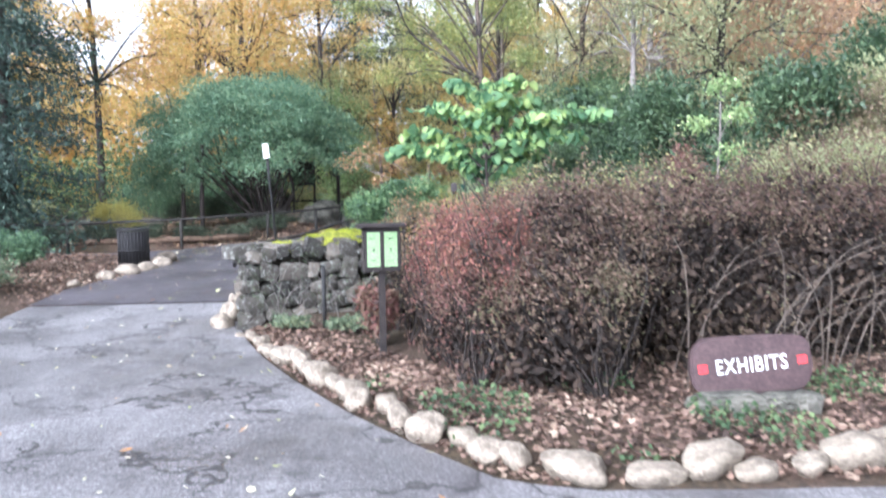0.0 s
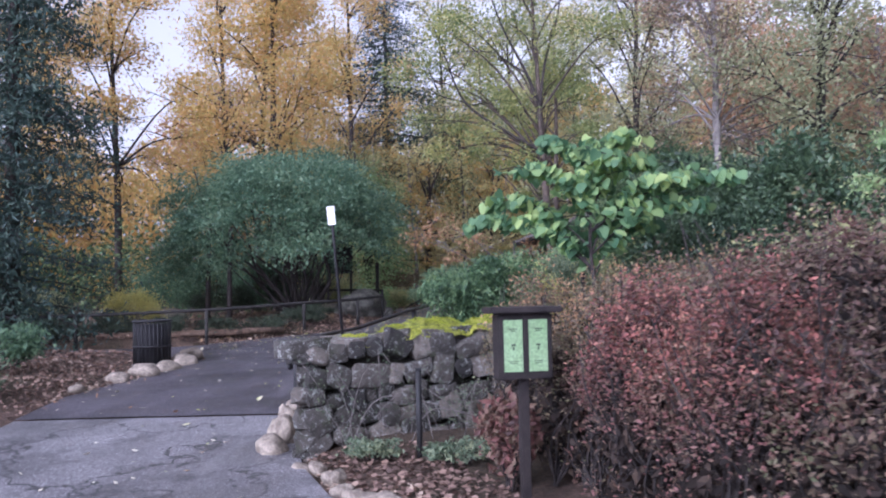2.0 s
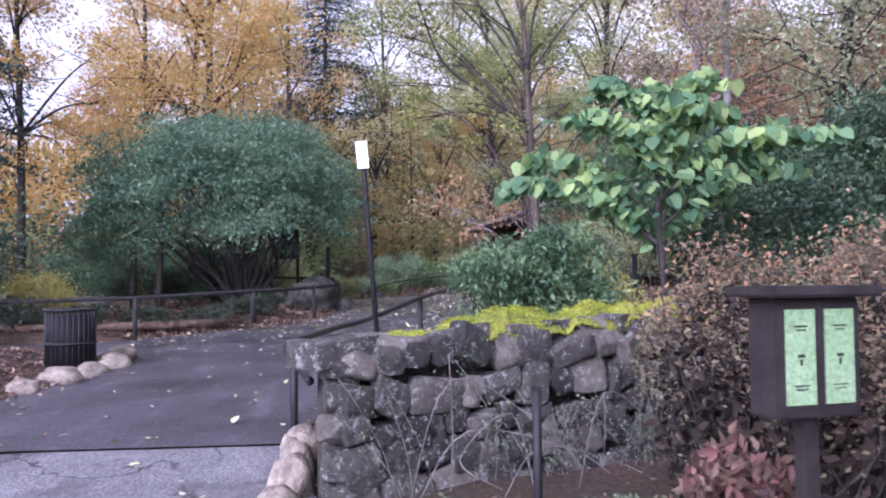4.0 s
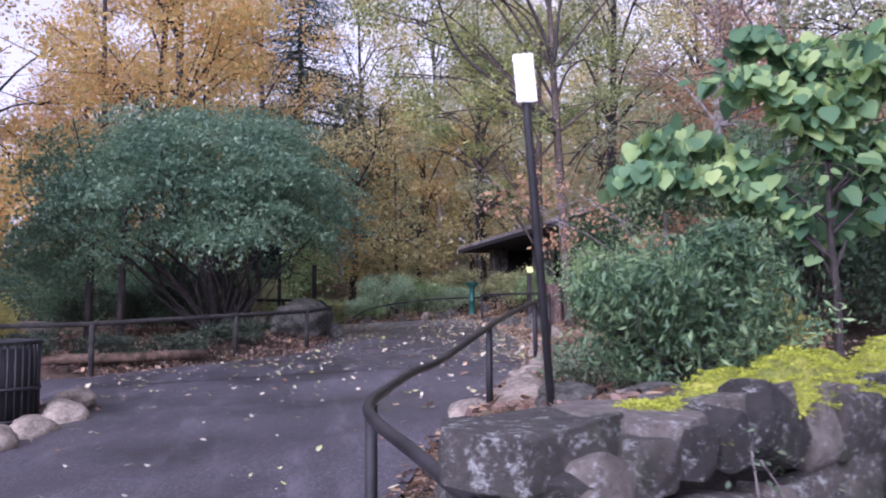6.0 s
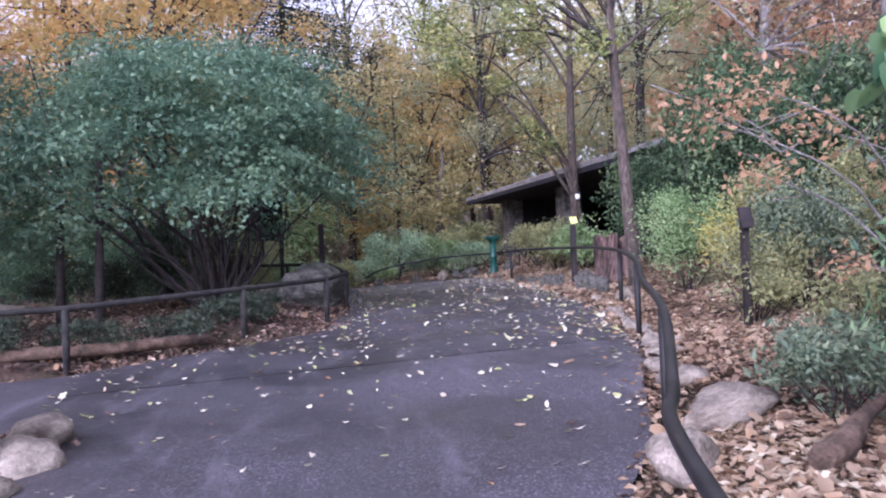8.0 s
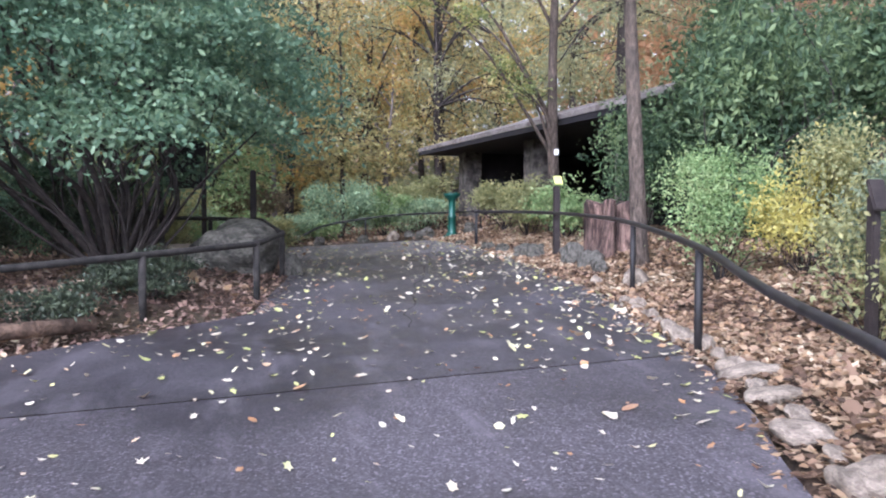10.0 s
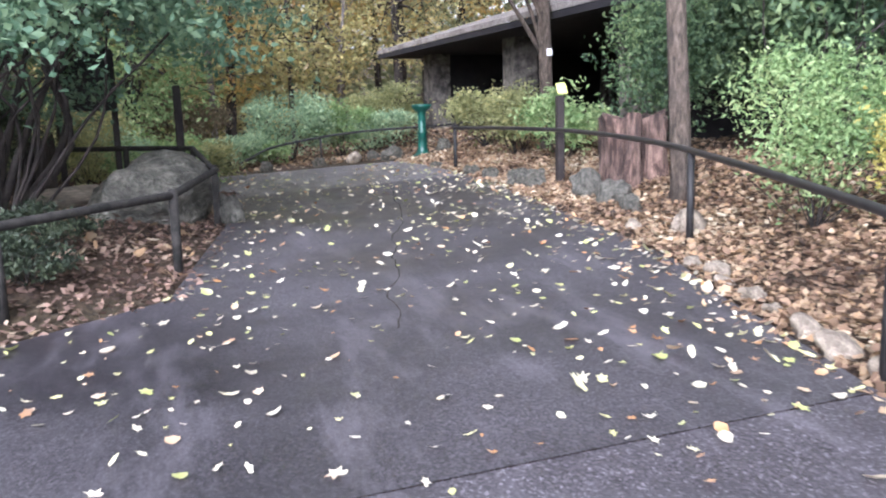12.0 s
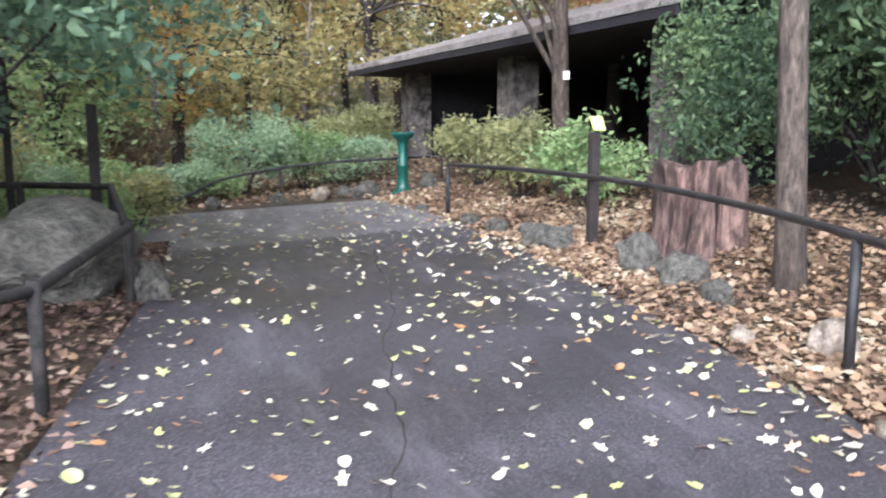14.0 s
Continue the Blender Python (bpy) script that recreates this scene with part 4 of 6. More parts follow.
def conifer(name, x, y, height, radius, n, mat, label, low=0.6):
    z = gz(x, y)
    thing = empty(name, x, y, z)
    lines = [([(0, 0, -0.2), (0, 0, height * 0.5), (0, 0, height)], [0.22, 0.13, 0.02])]
    P = []
    tiers = int(height * 1.8)
    for i in range(tiers):
        f = i / tiers
        zz = low + (height - low) * f
        rr = radius * (1 - f) ** 0.8 + 0.15
        for k in range(9):
            a = random.uniform(0, 2 * math.pi)
            L = rr * random.uniform(0.65, 1.1)
            tip = Vector((L * math.cos(a), L * math.sin(a), zz - 0.22 * L + random.uniform(-0.1, 0.1)))
            root = Vector((0, 0, zz))
            lines.append(([root, root.lerp(tip, 0.5) + Vector((0, 0, 0.06)), tip], [0.03, 0.018, 0.006]))
            cnt = int(n * L / (tiers * 9 * radius * 0.5)) + 4
            t = RNG.random(cnt) ** 0.7
            p = np.outer(1 - t, root) + np.outer(t, tip)
            w = (0.10 + 0.16 * L * (1 - np.abs(t - 0.5)))[:, None]
            P.append(p + RNG.normal(size=(cnt, 3)) * w * np.array([1, 1, 0.45]))
    tubes("trunk", lines, BARK, thing, 5)
    leaf_mesh("crown", np.concatenate(P), 0.16, mat, thing, aspect=0.28, droop=0.5)
    return tagged(thing, label, "tree")


# the clipped hedge behind the sign
def hedge(name, lobes, n, size, mat, label, seed, twigs, red=None, thin=False):
    x0, y0 = lobes[0][0], lobes[0][1]
    z0 = gz(x0, y0)
    thing = empty(name, x0, y0, z0)
    P, R = [], []
    tot = sum(l[2] * l[4] + l[3] * l[4] for l in lobes)
    for i, (x, y, rx, ry, h) in enumerate(lobes):
        k = int(n * (rx * h + ry * h) / tot)
        P.append(blob_points(k, (x - x0, y - y0, h * 0.42), (rx, ry, h * 0.58), 0.66, 0.26, 2.0, seed + i * 2.3, 0.03))
    P = np.concatenate(P)
    knot = np.sin(8.5 * P[:, 0] + 1.7 * np.sin(6.1 * P[:, 2] + seed)) * np.sin(7.7 * P[:, 1] + 1.5 * np.sin(5.3 * P[:, 0])) + 0.6 * np.sin(9.3 * P[:, 2] + 1.3 * np.sin(7.1 * P[:, 0] + 4.0 * P[:, 1]))
    mid_ = P.mean(0)
    P = P + (P - mid_) / (np.linalg.norm(P - mid_, axis=1)[:, None] + 0.1) * (0.055 * knot)[:, None]
    P = P[RNG.random(len(P)) < np.clip(0.75 + 0.75 * knot, 0.12, 1.0)]
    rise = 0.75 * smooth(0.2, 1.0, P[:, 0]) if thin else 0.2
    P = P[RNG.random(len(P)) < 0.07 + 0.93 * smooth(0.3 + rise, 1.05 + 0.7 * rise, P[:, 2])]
    # Added leaf core that blocks light and darkens the hollows of the hedge.
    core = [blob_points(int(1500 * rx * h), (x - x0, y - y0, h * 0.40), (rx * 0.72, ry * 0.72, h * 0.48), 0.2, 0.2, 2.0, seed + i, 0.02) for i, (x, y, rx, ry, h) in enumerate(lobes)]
    leaf_mesh("inner_shade_core", np.concatenate(core), 0.10, SHADELEAF, thing, "dead brown leaves added to shade the hedge inside", aspect=0.5)
    leaf_mesh("foliage", P, size, mat, thing, aspect=0.5, flat=0.4)
    if red:
        tops = P[(P[:, 2] > (0.75 if thin else 0.6) * max(l[4] for l in lobes)) & (RNG.random(len(P)) < (0.16 if thin else 0.26))]
        leaf_mesh("shoot_layer", tops + RNG.normal(0, 0.05, tops.shape) + np.array([0, 0, 0.06]), size, red, thing, "green-brown leafy shoots", aspect=0.5)
    lines = []
    for i, (x, y, rx, ry, h) in enumerate(lobes):
        tips = []
        for _ in range(twigs):
            a = random.uniform(0, 2 * math.pi)
            k = random.uniform(0.6, 1.02)
            tips.append((x - x0 + rx * k * math.cos(a), y - y0 + ry * k * math.sin(a), h * random.uniform(0.35, 1.0)))
        for _ in range(4):
            lines += stems((x - x0 + random.uniform(-0.6, 0.6) * rx, y - y0 + random.uniform(-0.6, 0.6) * ry, -0.05), tips[_::4], 0.011, 0.003, 0.12)
    tubes("branchwork", lines, BARK, thing, 4)
    return tagged(thing, label, "hedge")


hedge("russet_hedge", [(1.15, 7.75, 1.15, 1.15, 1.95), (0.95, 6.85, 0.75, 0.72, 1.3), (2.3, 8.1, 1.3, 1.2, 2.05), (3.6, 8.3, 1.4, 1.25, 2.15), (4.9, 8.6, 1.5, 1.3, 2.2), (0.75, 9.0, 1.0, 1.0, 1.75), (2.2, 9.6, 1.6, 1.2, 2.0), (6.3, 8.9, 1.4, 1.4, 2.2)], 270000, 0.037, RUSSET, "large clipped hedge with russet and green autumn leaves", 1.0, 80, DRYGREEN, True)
random.seed(41)
canes = empty("hedge_canes", 1.9, 7.1, gz(1.9, 7.1))
lines = []
for i in range(34):
    x, y = random.uniform(-1.3, 2.6), random.uniform(-0.25, 0.5)
    dx, h = random.uniform(-0.5, 1.6), random.uniform(0.6, 1.4)
    pts = spline([(x, y, -0.05), (x + 0.15 * dx, y - 0.08, h * 0.5), (x + 0.5 * dx, y - 0.12, h * 0.85), (x + dx, y - 0.05, h)], 4)
    lines.append((pts, [0.008 - 0.0004 * k for k in range(len(pts))]))
tubes("canes", lines, CANE, canes, 5)
tagged(canes, "bare arching stems under the hedge", "stems", kind="stuff")
bram = empty("bramble", -1.7, 10.75, gz(-1.7, 10.75))
lines = []
for x0_, x1_, h in ((-0.5, 0.35, 0.75), (-0.45, 0.55, 0.45), (0.3, -0.2, 0.5), (0.6, 1.2, 0.6), (0.1, 0.8, 0.3)):
    pts = spline([(x0_, -0.05 + 0.3 * x0_, 0.0), (x0_ + 0.3 * (x1_ - x0_), -0.1 + 0.4 * x0_, h), (x1_, -0.15 + 0.45 * x1_, h * 0.55), (x1_ + 0.25, -0.15 + 0.5 * x1_, h * 0.2)], 5)
    lines.append((pts, [0.004] * len(pts)))
tubes("stem", lines, BARK_GREY, bram, 5)
tagged(bram, "dry bramble stems against the stone wall", "bramble")
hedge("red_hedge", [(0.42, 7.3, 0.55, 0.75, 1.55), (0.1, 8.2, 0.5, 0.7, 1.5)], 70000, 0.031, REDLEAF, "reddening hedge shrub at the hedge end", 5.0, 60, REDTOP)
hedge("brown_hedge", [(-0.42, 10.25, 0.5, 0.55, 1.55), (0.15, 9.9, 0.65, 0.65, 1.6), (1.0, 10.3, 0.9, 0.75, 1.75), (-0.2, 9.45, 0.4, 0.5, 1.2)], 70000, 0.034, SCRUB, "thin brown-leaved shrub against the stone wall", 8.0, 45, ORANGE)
hedge("scrub_cover", [(0.4, 12.2, 0.8, 0.6, 0.55), (1.7, 12.4, 1.0, 0.8, 0.95), (3.0, 12.4, 1.2, 0.9, 1.35), (4.6, 11.8, 1.4, 1.2, 1.4), (6.3, 11.8, 1.5, 1.2, 1.6)], 60000, 0.05, SCRUB, "low brown and olive scrub covering the slope", 11.0, 20)

# shrubs about the wall and rail
shrub("laurel_bush", -0.76, 13.85, (0.95, 0.9), 1.38, 19000, 0.072, LAUREL, "dense evergreen bush with narrow glossy leaves", seed=1.0, aspect=0.30, droop=-0.7, shell=0.25, bumps=0.5, stem_n=60, stem_r=0.008)
shrub("yellow_shrub", 0.15, 14.6, (0.45, 0.4), 1.2, 2500, 0.05, YELLOW, "small yellow-leaved shrub behind the evergreen", seed=2.0)


# small tree with large hanging heart-shaped leaves along arching boughs
def broadleaf_tree(x, y, boughs, mat, size):
    thing = empty("broadleaf_tree", x, y, gz(x, y))
    lines, C, D = [], [], []
    mast = spline([(0, 0, -0.1), (0.03, 0.02, 0.8), (-0.03, 0.0, 1.6), (0.05, 0.03, 2.5)], 8)
    lines.append((mast, [0.045 * (1 - 0.7 * i / (len(mast) - 1)) for i in range(len(mast))]))
    for dx, dy, z, sag in boughs:
        z += 0.12
        root = mast[int((len(mast) - 1) * min(0.95, max(0.35, (z - 0.55) / 2.6)))]
        tip = Vector((dx, dy, z))
        pts = spline([root, root.lerp(tip, 0.35) + Vector((0, 0, 0.10 + 0.5 * sag)), root.lerp(tip, 0.7) + Vector((0, 0, 0.06 + 0.6 * sag)), tip], 8)
        m = len(pts)
        lines.append((pts, [0.016 * (1 - 0.8 * i / (m - 1)) for i in range(m)]))
        for i in range(int(m * 0.22), m):
            along = (pts[min(i + 1, m - 1)] - pts[i - 1]).normalized()
            across = along.cross(Vector((0, 0, 1))).normalized()
            for k in range(5):
                side = 1 if k % 2 else -1
                p = pts[i] + along * random.uniform(-0.06, 0.06) + across * side * abs(random.gauss(0.06, 0.10)) + Vector((0, 0, random.uniform(-0.10, 0.06)))
                C.append(p)
                D.append(across * side * random.uniform(0.4, 1.0) + along * random.uniform(0.0, 0.6) + Vector((0, 0, -random.uniform(0.7, 1.7))))
        for i in range(int(m * 0.3), m, 3):
            q = pts[i] + Vector((random.gauss(0, 0.3), random.gauss(0, 0.3), random.uniform(-0.12, 0.10)))
            lines.append(([pts[i], pts[i].lerp(q, 0.5) + Vector((0, 0, 0.04)), q], [0.008, 0.006, 0.003]))
            for _ in range(4):
                C.append(pts[i].lerp(q, random.uniform(0.4, 1.1)) + Vector((random.gauss(0, 0.05), random.gauss(0, 0.05), -0.03)))
                D.append(Vector((random.gauss(0, 0.7), random.gauss(0, 0.7), -random.uniform(0.6, 1.5))))
    tubes("trunk", lines, BARK, thing, 7)
    v, f = [], []
    outline = [(0, -0.40), (0.26, -0.50), (0.46, -0.28), (0.42, 0.02), (0.22, 0.32), (0, 0.58)]
    for c, d in zip(C, D):
        d = Vector(d).normalized()
        u = d.cross(Vector((random.gauss(0, 0.35), random.gauss(0, 0.35), 1))).normalized()
        w = d.cross(u)
        s = size * random.uniform(0.55, 1.25)
        n0 = len(v)
        for px, py in outline:
            v.append(Vector(c) + u * (px * s) + d * (py * s) + w * (0.18 * abs(px) * s + 0.12 * py * py * s))
        for px, py in outline[1:-1]:
            v.append(Vector(c) - u * (px * s) + d * (py * s) + w * (0.18 * abs(px) * s + 0.12 * py * py * s))
        f.append(tuple(n0 + k for k in (0, 1, 2, 3, 4, 5)))
        f.append(tuple(n0 + k for k in (5, 9, 8, 7, 6, 0)))
    mesh_object("crown", v, f, mat, thing, "", True)
    return tagged(thing, "small tree with broad light green drooping leaves", "tree")


broadleaf_tree(0.8, 14.6, [(-1.75, 0.3, 1.75, 0.35), (-1.45, 0.6, 2.1, 0.3), (-1.0, -0.2, 2.5, 0.2), (-0.65, 0.2, 2.95, 0.15), (-0.2, -0.1, 2.3, 0.3), (0.1, 0.2, 2.9, 0.1), (0.5, -0.2, 2.95, 0.1), (0.9, 0.1, 2.6, 0.2), (1.3, -0.2, 2.3, 0.3), (1.7, 0.1, 1.95, 0.35), (0.6, 0.3, 2.0, 0.3), (2.1, 0.0, 2.35, 0.3), (-1.2, 0.4, 1.75, 0.3), (1.0, 0.5, 1.7, 0.3), (-0.4, 0.6, 1.6, 0.3), (0.3, -0.5, 2.6, 0.2)], BROADLEAF, 0.17)

clump_tree("green_sapling", 4.5, 13.4, 3.0, 0.02, [(0, 0, 2.95, 0.34), (0.32, 0.1, 2.5, 0.30), (-0.34, 0, 2.35, 0.30), (0.1, -0.2, 1.9, 0.26)], 750, 0.085, FRESH, "slender sapling with bright yellow-green leaves", BARK_GREY, fork=0.4)

# sapling with orange leaves reaching over the bank
clump_tree("orange_sapling", -0.25, 15.5, 1.7, 0.022, [(-1.45, -0.1, 1.75, 0.32), (-1.05, 0.05, 1.95, 0.36), (-0.6, 0.1, 1.7, 0.32), (-0.2, -0.2, 1.35, 0.3), (-0.95, 0.2, 1.45, 0.26), (0.3, 0.2, 1.6, 0.35), (-0.3, 0.3, 0.9, 0.25)], 1000, 0.052, ORANGE, "slender sapling with thin orange-brown leaves", BARK_GREY, fork=0.1)

# big round many-stemmed bush tree
rx_, ry_ = -5.6, 25.7
bush = empty("round_bush_tree", rx_, ry_, gz(rx_, ry_))
P = []
random.seed(21)
for i in range(520):
    a, e = random.uniform(0, 2 * math.pi), math.asin(random.uniform(-0.75, 1.0))
    k = random.uniform(0.80, 1.0) if i % 4 else random.uniform(0.45, 0.8)
    lump = 1 + 0.24 * noise.noise(Vector((2.6 * math.cos(a), 2.6 * math.sin(a), 2.4 * e))) + 0.10 * noise.noise(Vector((7 * math.cos(a), 7 * math.sin(a), 6 * e)))
    cx, cy, cz = -0.5 + 3.3 * k * lump * math.cos(a) * math.cos(e), 3.1 * k * lump * math.sin(a) * math.cos(e), 2.6 + 2.0 * k * lump * math.sin(e)
    cz += 0.10 * cx
    if cz < 1.15 or (cz < 2.2 and math.hypot(cx + 0.2, cy) < 2.2) or (cz < 1.7 and cx > 1.2):
        continue
    r = random.uniform(0.24, 0.62)
    m_ = int(360 * r)
    q = RNG.normal(size=(m_, 3)) * np.array([r * 0.62, r * 0.62, r * 0.17])
    q[:, 2] -= 0.42 * (q[:, 0] * math.cos(a) + q[:, 1] * math.sin(a))
    P.append(q + np.array([cx, cy, cz]))
P = np.concatenate(P)
high = P[P[:, 2] > 2.9]
tips = [tuple(high[random.randrange(len(high))]) for _ in range(46)]
tubes("branchwork", stems((0, 0, -0.1), tips[:15], 0.055, 0.010, 0.20) + stems((0.2, -0.1, -0.1), tips[15:46], 0.022, 0.005, 0.24), BARK, bush, 6)
leaf_mesh("crown", P, 0.088, BUSHGREEN, bush, aspect=0.55, flat=0.25)
tagged(bush, "large round dark green bush with many stems", "bush tree")

# conifer by the side path
conifer("spruce_tree", -11.3, 21.5, 14.5, 3.1, 34000, CONIFER, "dark green spruce with drooping boughs", 0.4)
conifer("far_spruce_tree", -4.7, 46.0, 19.0, 4.6, 26000, CONIFER, "tall dark conifer in the woods", 6.5)

# woods
random.seed(11)
def wood_tree(x, y, h, r, mat, label, n=9000, size=0.2, k=16, cr=1.5, z0=0.35, bark=BARK, tr=0.16):
    clump_tree("tree", x, y, h, tr, random_clumps(k, r, h * z0, h * 1.02, cr), n, size, mat, label, bark, lean=(random.uniform(-0.6, 0.6), random.uniform(-0.5, 0.5)))


GOLD_L, ORANGE_L, OLIVE_L = "tall tree with golden autumn leaves", "tree with orange autumn leaves", "thin tree with olive green leaves"
for x, y, h, r in ((-8.5, 33, 14, 2.6), (-7.0, 29.8, 12, 2.4), (-14, 34, 13, 3.2), (-17, 30, 14, 3.2), (-11.5, 40, 16, 3.5), (-6, 42, 15, 3.4), (-20, 38, 16, 4), (-9, 50, 15, 4), (0, 52, 11, 4), (4, 50, 10, 4)):
    wood_tree(x, y, h, r, GOLD, GOLD_L, 13000, 0.14, 20, 1.35, z0=0.33)
for x, y, h, r in ((14, 27, 9, 3.0), (19, 30, 11, 3.2), (11, 36, 9, 3.0), (-13, 44, 11, 3.2)):
    wood_tree(x, y, h, r, ORANGE, ORANGE_L, 12000, 0.14, 18, 1.3, z0=0.3)
for x, y, h, r in ((5.5, 33.5, 13, 3.0), (3.2, 43.0, 13, 3.2), (7.0, 21.5, 8, 2.2)):
    wood_tree(x, y, h, r, OLIVE, OLIVE_L, 15000, 0.11, 24, 1.25, 0.22)
for x, y, h, r in ((7.5, 30, 11, 3.0), (9.5, 24, 6, 2.2), (11.5, 20, 5, 2.0)):
    wood_tree(x, y, h, r, RUSTWOOD, "tree with thin rusty brown leaves", 14000, 0.11, 22, 1.2, 0.25, BARK_GREY)
for x, y, h, r in ((-6.8, 33.6, 5.5, 2.0), (-4.7, 35.4, 5.0, 1.6)):
    wood_tree(x, y, h, r, FRESH, "low tree with light yellow-green leaves", 5500, 0.12, 14, 0.9, 0.15)
for x, y, h, r in ((-1.5, 51, 18, 3.6), (2.5, 52, 18, 3.6), (6.0, 50, 16, 3.4), (9.5, 46, 14, 3.4), (13, 42, 12, 3.2)):
    wood_tree(x, y, h, r, MIXED, OLIVE_L, 9500, 0.18, 22, 1.6, 0.30)
wood_tree(5.06, 22.6, 10, 2.2, SCRUB, "pale-barked tree with thin brown leaves", 5000, 0.11, 18, 1.0, 0.35, BARK_GREY, 0.10)
random.seed(31)
for i in range(20):
    x, y = random.uniform(-8.0, 3.0), random.uniform(35.5, 47)
    if x > 0.5 and y < 41:
        continue
    h = random.uniform(5, 9)
    clump_tree("thin_tree", x, y, h, random.uniform(0.05, 0.10), random_clumps(8, 1.3, h * 0.25, h, 0.8), 1500, 0.14, random.choice((DRYGREEN, MIXED, GOLD, DRYGREEN)), "thin young tree with sparse autumn leaves", random.choice((BARK, BARK_GREY, BARK_GREY)), lean=(random.uniform(-0.7, 0.7), 0), group="thin young trees")
random.seed(32)
for x, y, h, r, m in ((-2.5, 40, 7, 2.6, MIXED), (3, 42.5, 9, 2.8, MIXED), (0.5, 44, 8, 2.8, GOLD), (-5.8, 38, 6.5, 2.3, DRYGREEN), (-0.5, 47.5, 10, 3, MIXED), (6, 46, 10, 3, GOLD)):
    wood_tree(x, y, h, r, m, "low tree with mixed autumn leaves", 4200, 0.16, 18, 1.2, 0.2)

# far woods close the view
def far_wood(name, x0, x1, y0, y1, h, n, mat, label, size=0.75):
    X = RNG.uniform(x0, x1, n)
    Y = RNG.uniform(y0, y1, n)
    top = h * (0.72 + 0.2 * np.sin(X * 0.55 + Y * 0.2) * np.sin(X * 0.23) + 0.12 * np.sin(X * 1.9 + 1.3 * np.sin(Y)))
    Z = ground_z(X, Y) + top * RNG.random(n) ** 0.8
    tagged(leaf_mesh(name, np.stack([X, Y, Z], 1), size, mat, None, "", flat=0.2, aspect=0.6), label, "woods", kind="stuff")


far_wood("far_woods", -45, -5, 50, 66, 13, 34000, GOLD, "far autumn woods in gold", 0.42)
far_wood("far_woods_middle", -7, 34, 50, 66, 15, 40000, OLIVE, "far autumn woods in olive and gold", 0.42)
far_wood("far_woods_right", 10, 40, 33, 50, 9, 32000, ORANGE, "far wooded slope in orange and brown", 0.38)
far_wood("far_woods_left", -50, -26, 8, 56, 10, 22000, GOLD, "far woods beside the side path")
far_wood("undergrowth_left", -26, -7.5, 31, 42, 4.2, 15000, MIDGREEN, "olive undergrowth under the golden trees", 0.17)
far_wood("undergrowth_middle", -7.5, 1.5, 40, 50, 4.5, 7000, MIXED, "yellow undergrowth in the woods", 0.2)
far_wood("woods_behind", -40, 45, -45, -28, 9, 9000, OLIVE, "woods behind the forecourt")
far_wood("woods_beside", 26, 46, -28, 34, 8, 12000, OLIVE, "woods on the slope beside the drive")

